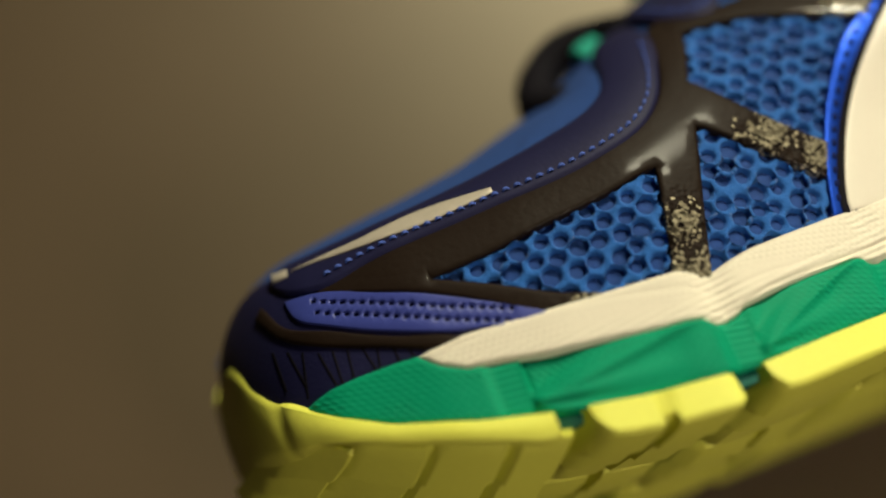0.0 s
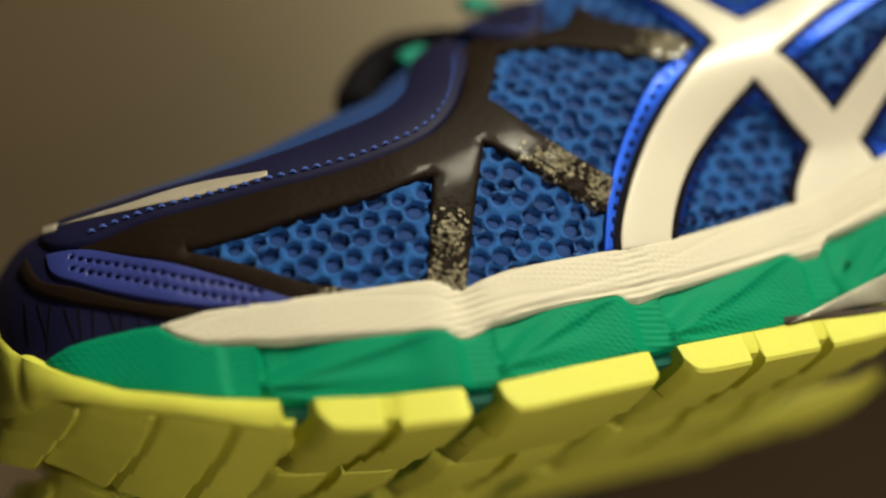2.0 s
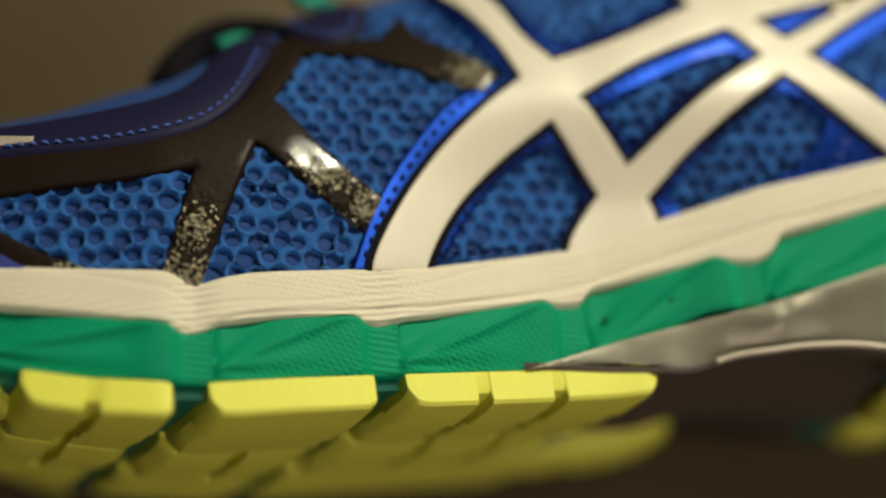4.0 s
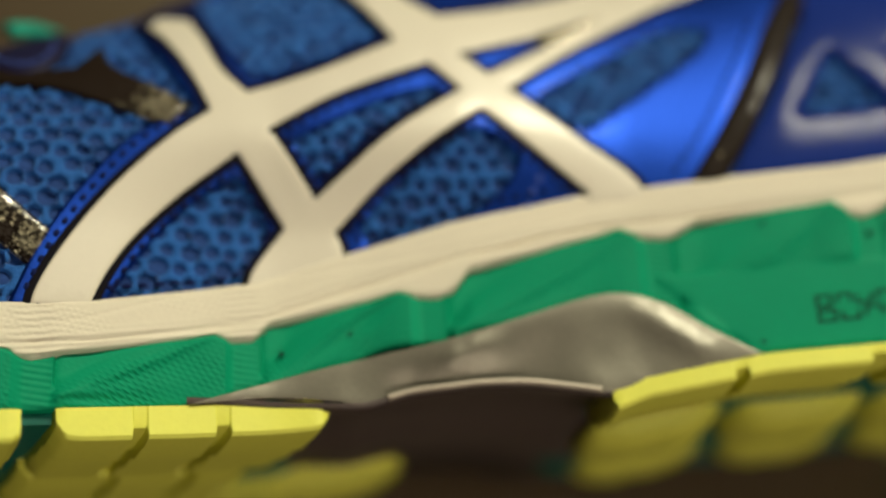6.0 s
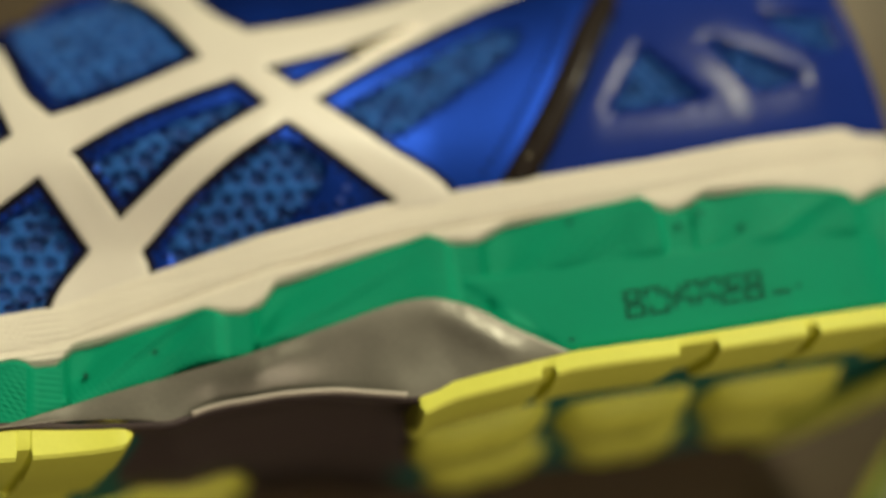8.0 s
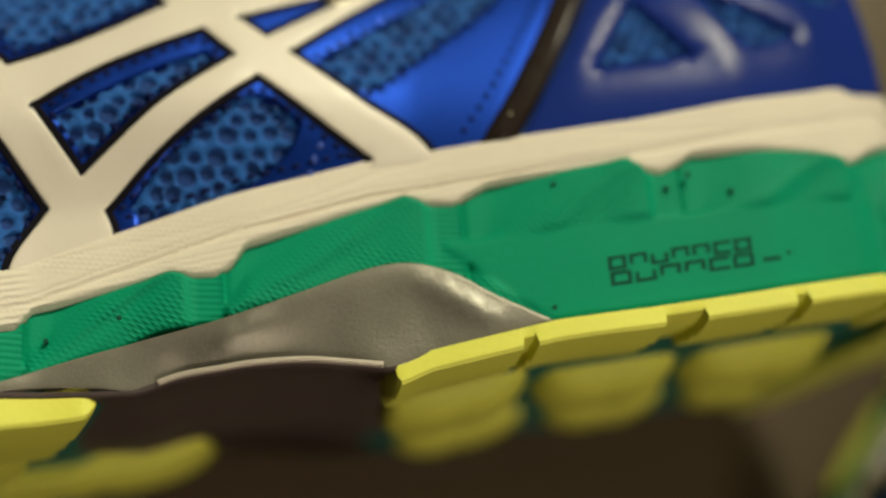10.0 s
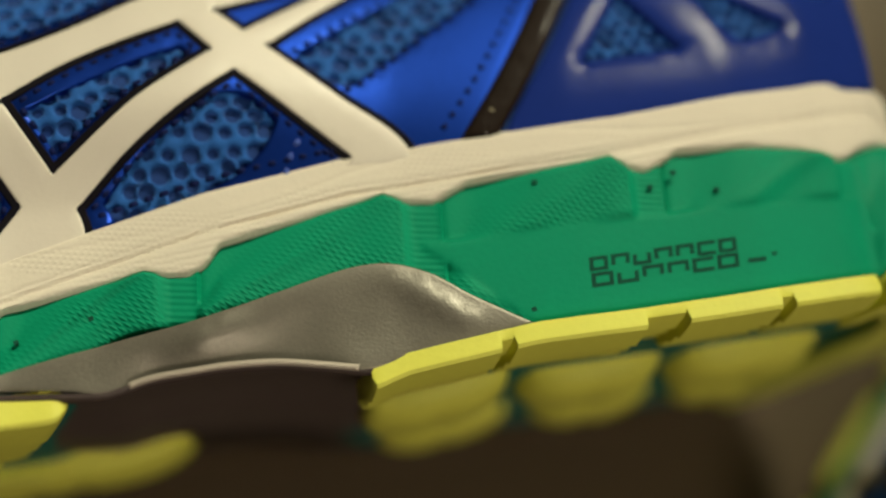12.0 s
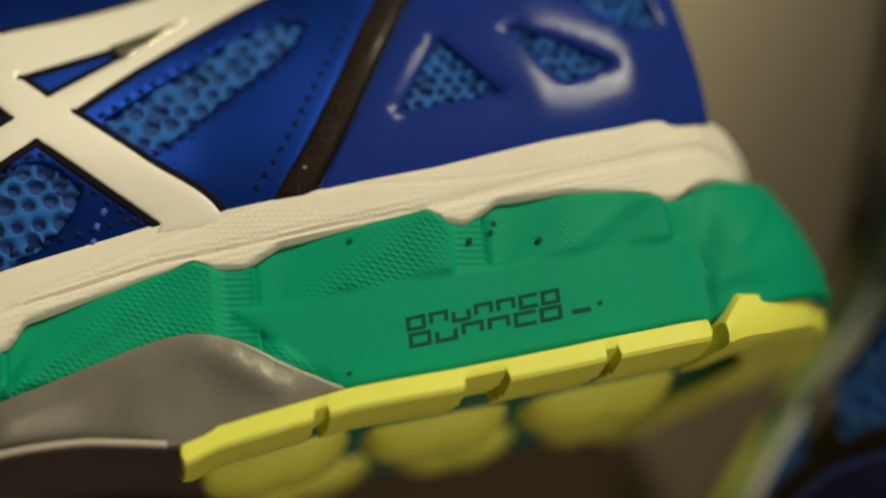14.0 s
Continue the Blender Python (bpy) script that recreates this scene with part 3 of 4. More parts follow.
for q, d in ((CELL_A, -1.9), (CELL_B, -1.9), (CELL_D, -1.9), (WIN_C, 0.95), (WIN_T, 1.1)):
    stitches([tuple(p) for p in offset(curve_through(q, 2.0), d)], 0.3, THREAD, quarter, closed=True)
stitches([(33.2, 22), (37.3, 32.0), (44.0, 43.0), (52.6, 52.8), (61.8, 57.5)], 0.3, THREAD, quarter)
stitches([(148.5, 45.5), (155, 54.5), (161.5, 65.5), (168.3, 77.5), (171, 84)], 0.3, THREAD, quarter)
stitches([(121.0, 38.8), (122.5, 43.5), (125.5, 47.5)], 0.3, THREAD_LIGHT, quarter)

# crossing white stripes on a black edge
STRIPES_FRONT = [(34.2, 19.9), (34.4, 21.5), (38.6, 30.7), (46.1, 41.8), (55.9, 52.1), (63.4, 58.3), (60.3, 65.7), (53.8, 77.4), (51, 81), (53, 84.4), (58.9, 82.6), (61.5, 77.2), (65.6, 67.9), (70.1, 62.5),
           ]
STRIPES_TOP = [(82.4, 67), (97.8, 74.6), (90.7, 87), (84, 97), (78, 110), (80, 116), (87.5, 115), (93, 103), (99.8, 88), (107, 81.6), (118.6, 84.2), (134.7, 89.4), (159.5, 101.5), (167, 104.5), (180, 101.4)]
STRIPES_REAR = [(177.5, 96), (154.2, 86.0), (146.7, 82), (131.3, 72.4), (119.2, 63.5), (131.2, 53.2), (142.6, 43), (143, 40.5), (131.5, 40), (132.4, 42), (122.2, 50.8), (113.2, 58.5),
           (102.5, 51), (93.5, 43.7), (86, 36), (87.3, 32), (87, 29), (70, 23), (70.1, 26.5), (76.6, 36.8), (68.3, 49.6), (57.8, 41.3), (49.8, 32.3), (44.2, 21.6), (44, 20.4)]
STRIPES = STRIPES_FRONT + STRIPES_TOP + STRIPES_REAR
CELL_S = [(110.3, 71.4), (126.6, 76.9), (127.6, 74.2), (115.2, 66.9)]
edge_panel = panel("stripe_edge", STRIPES, 0.5, EDGE, shoe, holes=[CELL_A, CELL_S], grow=1.2, r=0.3, edge=0.2, drop=0.6, corner=40)
panel("side_stripes", STRIPES, 0.75, WHITE, shoe, holes=[CELL_A, CELL_S], r=0.6, edge=0.4, drop=0.7, label="glossy off-white crossing side stripes", corner=40)
panel("stripe_tip", [(126.0, 77.2), (141.5, 83.2), (128.2, 73.6)], 0.86, FOIL, shoe, r=0.4, edge=0.15, drop=0.4, label="worn silvery tip between two stripes")

# dark glossy overlays of the forefoot
def worn_glint_at(u, v):
    """Where the gloss film is cracked and glints are painted in: along the two lower branches and at the tips."""
    spots = ((4, 16.5, 8, 5), (5, 26, 4, 4), (34, 31, 6, 5), (27, 37, 5, 4), (56, 58, 7, 5), (-10, 18.5, 9, 2))
    flaky = max(math.exp(-((u - a) / c) ** 2 - ((v - b) / d) ** 2) for a, b, c, d in spots)
    return flaky * (0.75 + 0.9 * noise.noise(Vector((u * 0.35, v * 0.35, 1.0)))) if flaky > 0.02 else 0.0


def crinkle(u, v, g):
    k = smoothstep(0.1, 0.8, g)
    return k * (max(worn_glint_at(u, v), 0.0) * 0.35 + 0.01) * (noise.noise(Vector((u * 0.6, v * 0.6, 5.0))) + 0.9 * noise.noise(Vector((u * 1.4, v * 1.4, 2.0))))


panel("overlay_strip", [(-56, 38.5), (-44, 40), (-24.6, 40.5), (-4.8, 42), (6.6, 46), (12, 50.5), (15.5, 57), (18.5, 68), (24.5, 72), (24.2, 64.8), (18.8, 52), (26.5, 42.6), (37, 33.4),
                        (33.6, 27.0), (23.6, 35.2), (15.5, 42.6), (10.5, 29), (6.2, 16), (-0.3, 16), (2.7, 27.6), (5.3, 37.2), (-4.9, 34.9), (-16.9, 33.5), (-26.8, 32.2), (-36.2, 31.9), (-26.5, 26.8), (-18.5, 22.1), (-11, 19), (-9, 17),
                        (-20, 18.5), (-29, 24.4), (-37.2, 29.4), (-45.6, 33.7), (-52.6, 37.0)], 0.45, BLACK, shoe, r=0.8, edge=0.5, relief=crinkle, label="dark brown glossy overlay welded to the mesh", corner=40, worn=worn_glint_at, step=1.2)
panel("overlay_strip", [(22.3, 74.5), (31.9, 68.2), (38.5, 68.6), (43.0, 76), (45.1, 69.7), (53.3, 64.1), (60.0, 59.6), (56.1, 54.8), (45.5, 59.1), (33.8, 63.4), (22.4, 64.6)], 0.55, BLACK, shoe, r=0.8, edge=0.5,
      relief=crinkle, label="dark brown glossy overlay welded to the mesh", corner=40, worn=worn_glint_at, step=1.2)
# a sparse scatter of the same painted glint flecks on this strip
heel_bar = panel("overlay_strip", [(177.5, 88), (183, 88), (180.0, 81.8), (175.6, 73.7), (168.9, 61.2), (162.8, 50.8), (157.8, 43.4), (157.9, 43.4), (151.6, 43.6), (152.0, 44.3), (157.8, 53.1), (164.5, 64.6), (171.0, 77.2)], 1.15, BLACK, shoe, r=1.2, edge=0.8,
                 label="dark glossy strip in front of the heel counter", bow=0.15, worn=lambda u, v: 0.04 + 0.16 * noise.noise(Vector((u * 0.4, v * 0.4, 6.0))))
stitches([(157.2, 46), (163.0, 55), (169.2, 66), (175, 77), (179, 84)], 0.95, BLACK, heel_bar, length=1.2, gap=1.2)

# navy eyestay with its tape, stitches and lace
EYESTAY = [(-61.5, 45.5), (-58.3, 47.8), (-53.0, 47.6), (-42.8, 47.3), (-32.8, 47.6), (-19, 48.6), (-9.5, 50.2), (0, 53), (4.8, 57), (8.5, 66), (12, 72.5), (16, 73.8), (18.6, 71.5), (18.4, 64.5), (15.6, 57.0), (11.8, 49.8), (6.6, 45.0),
           (-4.8, 41.3), (-24.6, 39.9), (-44.2, 39.4), (-52.9, 38.5), (-58.5, 40.8)]
eyestay = panel("eyestay", EYESTAY, 0.95, NAVY, shoe, r=0.9, edge=0.6, label="navy synthetic eyestay with light blue stitching", bow=0.5)
stitches([(-52, 40.3), (-44, 41.0), (-24.6, 41.5), (-5.2, 42.9), (5.8, 46.6), (10.5, 51), (13.9, 57.5), (16.4, 64.5)], 1.5, THREAD_LIGHT, eyestay, length=1.3, gap=0.7, width=0.45)
panel("reflective_tape", [(-56.5, 44.6), (-43.2, 44.2), (-33.2, 44.6), (-21.0, 43.2), (-21.1, 42.0), (-34.0, 41.4), (-43.7, 42.3)], 1.75, REFLECT, eyestay, r=0.5, edge=0.25, drop=0.6, label="beige reflective tape")
panel("reflective_tape", [(-59.8, 47.0), (-57.0, 45.8), (-57.2, 44.0), (-60.0, 44.6)], 1.5, REFLECT, eyestay, r=0.5, edge=0.3, drop=0.6)
second = panel("eyelet_tab", [(20, 79), (20.6, 73), (24.2, 68.6), (30.2, 66.4), (34.0, 68.4), (36.6, 78), (33, 84.5), (25, 84.5)], 0.95, NAVY, shoe, r=0.9, edge=0.6, bow=0.4, label="navy eyelet tab")
stitches([(22, 76), (25, 70.2), (30, 68.2), (32.8, 70.0), (34.6, 77)], 1.4, THREAD_LIGHT, second, length=1.3, gap=0.7, width=0.45)


def tube(name, pts, radius, mat, parent, label="", flat=1.0):
    """A round or flattened cord through points (u, v, w)."""
    bm = bmesh.new()
    p = [Vector(q) for q in pts]
    fine = []
    for i in range(len(p) - 1):
        a, b, c, d = p[max(i - 1, 0)], p[i], p[i + 1], p[min(i + 2, len(p) - 1)]
        for k in range(6):
            t = k / 6
            fine.append(0.5 * (2 * b + (c - a) * t + (2 * a - 5 * b + 4 * c - d) * t * t + (3 * b - a - 3 * c + d) * t**3))
    fine.append(p[-1])
    rings = []
    for i, q in enumerate(fine):
        t = (fine[min(i + 1, len(fine) - 1)] - fine[max(i - 1, 0)]).normalized()
        x = t.cross(Vector((0.2, 0.3, 1))).normalized()
        y = t.cross(x)
        rings.append([bm.verts.new(at(*(q + x * radius * math.cos(a) + y * radius * flat * math.sin(a)))) for a in [2 * math.pi * k / 10 for k in range(10)]])
    for r, s in zip(rings, rings[1:]):
        for k in range(10):
            bm.faces.new((r[k], r[(k + 1) % 10], s[(k + 1) % 10], s[k]))
    bm.faces.new(rings[0])
    bm.faces.new(rings[-1])
    bmesh.ops.recalc_face_normals(bm, faces=bm.faces[:])
    return part(name, bm, mat, parent, label)


panel("tongue_mesh", [(-18, 46), (-6, 48), (3, 52), (9, 64), (5, 65), (-2, 59), (-10, 55)], 0.1, LINING, shoe, r=0.5, label="dull blue knit of the vamp")
tube("lace_loop", [(2, 62, -26), (-1, 68, -34), (3, 76, -38), (10, 80, -38), (17, 79, -36), (20, 75, -30)], 4.2, EDGE, shoe, "navy webbing lace loop")
tube("lace", [(9, 73.0, -29), (13, 75.6, -31), (18, 77.4, -37), (20, 79, -46), (19, 80, -58)], 2.1, LACE, shoe, "teal lace", flat=0.6)
tube("lace", [(24, 83.5, -29), (28, 86, -33), (32, 88, -40), (34, 90, -52)], 2.1, LACE, shoe, flat=0.6)

# toe cap with its perforated strip and fine printed lines
TOE = [(-75.5, 38), (-73.5, 42), (-70, 46.5), (-65, 49), (-60.5, 48), (-57, 41), (-51, 37.5), (-42, 32), (-33, 27), (-24, 21.5), (-16, 16.5), (-30, 14.5), (-44, 15.5), (-57, 13.5), (-62, 18.5), (-67.7, 24.3), (-70.4, 29.6), (-72.5, 34)]
toe_cap = panel("toe_cap", TOE, 0.15, NAVY, shoe, r=0.8, edge=0.4, label="dark navy synthetic toe cap")
PERF = [(-59.5, 39.8), (-52.6, 37.6), (-45.6, 33.6), (-37.2, 29.3), (-29.1, 24.6), (-21, 19.6), (-24, 17.5), (-30.2, 20.6), (-35.5, 22.0), (-43.9, 25.7), (-53.1, 30.9), (-58.5, 35.3)]
perf_holes = []
for f in np.linspace(0.06, 0.94, 21):
    x = -57 + 33 * f
    mid = np.interp(x, (-58, -53, -44, -36, -30, -22), (37.4, 34.2, 29.4, 25.2, 22.6, 18.9))
    for k in (-1.15, 1.15):
        y = mid + k + 0.25
        perf_holes.append([(x - 0.38, y - 0.3), (x + 0.4, y - 0.5), (x + 0.45, y + 0.2), (x - 0.3, y + 0.4)])
perf = panel("perforated_strip", PERF, 0.75, PERI, shoe, holes=perf_holes, r=0.25, edge=0.2, drop=0.7, step=1.0, label="blue synthetic toe strip with two rows of holes")
panel("toe_welt", [(-63.4, 42.0), (-60.6, 35.0), (-53.3, 30.1), (-44.1, 24.9), (-35.6, 21.3), (-33, 19.4), (-37.7, 20.0), (-47.8, 24.6), (-56.3, 28.8), (-61.8, 33.3), (-65.2, 40.4)], 0.8, BLACK, shoe, r=0.6, edge=0.4, label="dark welt round the toe cap")
for i in range(13):
    x = -64 + i * 2.3
    y0 = float(np.interp(x, (-64, -57, -45, -36), (31, 26.5, 22.5, 19.5)))
    lean = 1.6 * math.sin(i * 2.4)
    panel("printed_line", [(x - 0.2, y0 + 1.5), (x + 0.2, y0 + 1.5), (x + lean + 0.3, y0 - 6), (x + lean - 0.1, y0 - 6)], 0.32, EDGE, toe_cap, r=0.15, edge=0.05, drop=0.3, step=1.0)

# heel counter with raised, framed windows
W1 = [(183.5, 71.6), (192.7, 59.0), (174.9, 57.4)]
W2 = [(197.0, 72.3), (206.9, 67.6), (213.9, 63.2), (205.0, 60.2), (201.3, 63.4)]
W3 = [(209.5, 79.0), (214.0, 74.4), (218.2, 70.6), (224.6, 70.8), (223.4, 79.0)]


def frame_relief(u, v, g):
    best = 9.0
    for w in (W1, W2, W3):
        c = (sum(p[0] for p in w) / len(w), sum(p[1] for p in w) / len(w))
        if math.hypot(u - c[0], v - c[1]) < 20:
            for a, b in zip(w, w[1:] + w[:1]):
                dx, dy = b[0] - a[0], b[1] - a[1]
                t = min(max(((u - a[0]) * dx + (v - a[1]) * dy) / (dx * dx + dy * dy), 0), 1)
                best = min(best, math.hypot(a[0] + t * dx - u, a[1] + t * dy - v))
    return 0.13 * math.exp(-((best - 1.5) / 0.7) ** 2)


for i, q in enumerate((W1, W2, W3)):
    net("mesh_panel", [tuple(p) for p in offset(curve_through(q, 2.0), 1.2)], -0.5, shoe, pitch=2.7, rise=2.3, seed=30 + i, openness=0.84, label="blue knit seen through a window of the heel counter")
panel("heel_counter", [(181, 90), (180.4, 82), (175.6, 73.0), (169.0, 60.4), (162.8, 50.3), (158.8, 43), (172, 43), (192.4, 45), (213, 47.5), (224, 50), (230.5, 51.5), (230.8, 58), (230.4, 68), (229.6, 79), (228, 95), (210, 97)],
      0.35, COUNTER, shoe, holes=[W1, W2, W3], r=0.9, edge=0.6, relief=frame_relief, label="glossy dark blue plastic heel counter with windows", bow=0.5, drop=14.0)

# grey arch plate
def arch_lo(u):
    return float(np.interp(u, (58, 66, 84, 90, 98, 109, 118, 126, 132, 138, 162), (4.6, 4.6, 3.7, 3.4, 5.4, 6.4, 6.3, 5.2, 4.2, 4.6, 9.4)))


def plate_relief(u, v, g):
    """Two soft folds that meet under the crown, and a shallow dish between them."""
    fold, fold2 = abs((u - 101) - (v - 6) * 1.1), abs((u - 137) + (v - 21) * 1.25)
    dish = math.exp(-((u - 122) / 9) ** 2 - ((v - 11) / 5) ** 2)
    inner = smoothstep(0, 5, g)
    roll = 2.2 * (1 - smoothstep(0.0, 6.5, v - arch_lo(u))) * smoothstep(88, 100, u) * (1 - smoothstep(122, 132, u))
    return (1.9 * math.exp(-fold / 3.0) + 1.7 * math.exp(-fold2 / 3.0) - 1.1 * dish) * inner - roll - 0.2 * smoothstep(0, 8, g) + 0.12 * noise.noise(Vector((u * 0.3, v * 0.3, 7)))


panel("arch_plate", [(60.0, 3.6), (75.5, 8.2), (91, 11.7), (105.5, 14.6), (119, 18.3), (128, 20.9), (133, 21.9), (137.4, 21.9), (143.7, 19.9), (150.7, 15.3), (160.6, 9.4), (150, 7.5), (139, 5.3), (132, 4.0), (126, 5.0), (118, 6.3), (109, 6.4), (98, 5.4), (90, 3.6), (84, 4.4), (74, 5.0), (66, 4.3)],
      2.0, SILVER, shoe, r=0.5, edge=0.15, drop=3.0, relief=plate_relief, label="grey moulded plastic arch plate", corner=60)


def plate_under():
    """The hollow underside of the arch plate, with a lip; its shade is put into the colour."""
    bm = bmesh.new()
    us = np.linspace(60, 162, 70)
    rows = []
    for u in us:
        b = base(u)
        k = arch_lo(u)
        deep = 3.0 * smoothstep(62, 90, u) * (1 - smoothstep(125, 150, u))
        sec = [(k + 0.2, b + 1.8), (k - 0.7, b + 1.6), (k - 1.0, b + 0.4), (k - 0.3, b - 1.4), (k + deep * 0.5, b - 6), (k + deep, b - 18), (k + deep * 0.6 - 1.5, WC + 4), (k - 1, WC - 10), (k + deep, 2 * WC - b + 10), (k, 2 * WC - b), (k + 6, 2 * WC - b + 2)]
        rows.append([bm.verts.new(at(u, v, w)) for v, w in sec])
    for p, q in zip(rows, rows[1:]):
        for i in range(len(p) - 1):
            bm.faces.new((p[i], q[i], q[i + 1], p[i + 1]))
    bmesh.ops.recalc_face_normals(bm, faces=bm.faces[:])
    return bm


part("arch_underside", plate_under(), UNDER_SHADE, shoe, "underside of the arch plate, its shade put into the colour")
# the lip's pale colour stands for the light its bevel catches
lip = tube("arch_lip", [(u, arch_lo(u) - 0.1, base(u) + 2.4) for u in (94, 98, 104, 110, 118, 125, 131)], 0.6, REFLECT, shoe, "raised lip of the arch plate, its highlight put into the pale colour")


# yellow rubber lugs
def lug(u0, u1, w0, w1, height, cuts=(), skew=0.34, lower=0.0, tip=0.0, name="lug", ends=1.2, chamfer=0.0, slant=0.0):
    """One outsole lug under the sole between u0 and u1; w0 and w1: its outer and inner face, from the shoe's side inwards; cuts: sipes across it."""
    bm = bmesh.new()
    marks = sorted({*np.linspace(u0, u1, max(6, int((u1 - u0) / 2.0))), *[c + d for c in cuts for d in (-1.3, -1.0, 1.0, 1.3)], u0 + ends, u1 - ends, *(np.linspace(u1 - 6, u1, 12) if tip > 0 else ())})
    rows = []
    for u in marks:
        e = min(u - u0, u1 - u)
        pull = max(0.0, 1 - e / ends)
        cut = 1.0 if any(abs(u - c) < 1.05 for c in cuts) else 0.0
        near = min(max((u - u1 + 3) / 3, 0.0), 1.0)
        blunt = math.sqrt(1 - 0.9 * min(max((u - u1 + 6) / 6, 0.0), 1.0) ** 5) if tip > 0 else 1.0
        end = tip * (1 - math.sqrt(1 - 0.97 * near * near)) if tip > 0 else -tip * (1 - smoothstep(u0, u0 + 14, u))
        t = sole_top(u) - lower
        hgt = height - 0.9 * pull - chamfer * max(0.0, 1 - (u - u0) / (1.4 * chamfer + 0.01)) 
        t -= 0.4 * hgt * (1 - blunt)
        hgt *= 0.15 + 0.85 * blunt
        b = base(u)
        out = b - w0 - 0.5 * pull - end
        deep = b - w1
        low = t - hgt + cut * 2.0
        pts = [(t - 0.1, out - 0.5), (t - 0.25, out), (low + 0.9, out + 0.9 - 0.7 * cut), (low + 0.25, out + 0.5 - 0.5 * cut), (low - 0.35, out - 1.6)]
        for f in (0.30, 0.33, 0.62, 0.65, 0.95):
            w = out - 1.6 + (deep - out + 1.6) * f
            dz = (-0.6, 0.1, -0.3, 0.4, 0.2)[(0.30, 0.33, 0.62, 0.65, 0.95).index(f)]
            pts.append((low - 0.4 + dz, w))
        pts += [(low + 0.6, deep), (t - 0.1, deep)]
        rows.append([bm.verts.new(at(u + skew * (w - out), v + slant * (w - out) + (sole_top(u + skew * (w - out)) - sole_top(u)), w)) for v, w in pts])
    for p, q in zip(rows, rows[1:]):
        for i in range(len(p)):
            j = (i + 1) % len(p)
            bm.faces.new((p[i], q[i], q[j], p[j]))
    bm.faces.new(rows[0])
    bm.faces.new(rows[-1])
    bmesh.ops.recalc_face_normals(bm, faces=bm.faces[:])
    sharpen(bm, 30)
    return part(name, bm, YELLOW, shoe)


for u0, u1, cuts, tip in ((-20.9, 2.0, (-10.0,), 0), (7.6, 34.0, (), 0), (39.2, 83.8, (52.5, 66.0), 1.5)):
    lug(u0, u1, -1.2, 24, 6.2, cuts, tip=tip, chamfer=1.8)
# the inner rows lean back along the same slanting channels
for u0, u1, cuts in ((-30.5, -7.5, (-19,)), (-2.0, 24.5, (12,)), (29.5, 70.0, (46, 60))):
    lug(u0, u1, 26.5, 49, 6.2, cuts, ends=2.5, chamfer=1.5)
for u0, u1 in ((-40, -17), (-11.5, 15), (20, 76)):
    lug(u0, u1, 52, 76, 5.8, (), ends=2.5)
lug(133.0, 221.5, -2.4, 12, 4.3, (155.6, 180.0, 181.8, 183.4, 184.8, 203.5), tip=-0.6, ends=0.6, skew=0.1)


def cushion(u0, u1, w0, w1, height, lower=0.6):
    """A rounded outsole pad with a crease across its middle, hanging under the sole."""
    bm = bmesh.new()
    nu, nw = 22, 14
    rows = []
    for i in range(nu + 1):
        a = math.sin(math.pi * (i / nu - 0.5))
        line = []
        for j in range(nw + 1):
            b = math.sin(math.pi * (j / nw - 0.5))
            u = (u0 + u1) / 2 + a * (u1 - u0) / 2 * (1 - 0.12 * b * b)
            depth = (w0 + w1) / 2 + b * (w1 - w0) / 2 * (1 - 0.12 * a * a)
            drop = height * math.sqrt(max(0.0, (1 - abs(a) ** 3) * (1 - abs(b) ** 3.5))) - 0.9 * math.exp(-(a / 0.08) ** 2) * (1 - b * b)
            line.append(bm.verts.new(at(u, sole_top(u) - lower - drop, base(u) - depth)))
        rows.append(line)
    for p, q in zip(rows, rows[1:]):
        for j in range(nw):
            bm.faces.new((p[j], q[j], q[j + 1], p[j + 1]))
    rim = [e for e in bm.edges if e.is_boundary]
    bmesh.ops.holes_fill(bm, edges=rim, sides=0)
    bmesh.ops.recalc_face_normals(bm, faces=bm.faces[:])
    return part("lug", bm, YELLOW, shoe)


cushion(56, 103, 51, 72, 6.8, 0.0)
for u0, u1, w0 in ((134, 162, 20), (164, 192, 25), (194, 226, 27)):
    cushion(u0, u1, w0, w0 + 24, 7.4)
for u0, u1 in ((140, 168), (172, 198), (203, 224)):
    cushion(u0, u1, 54, 74, 6.2)


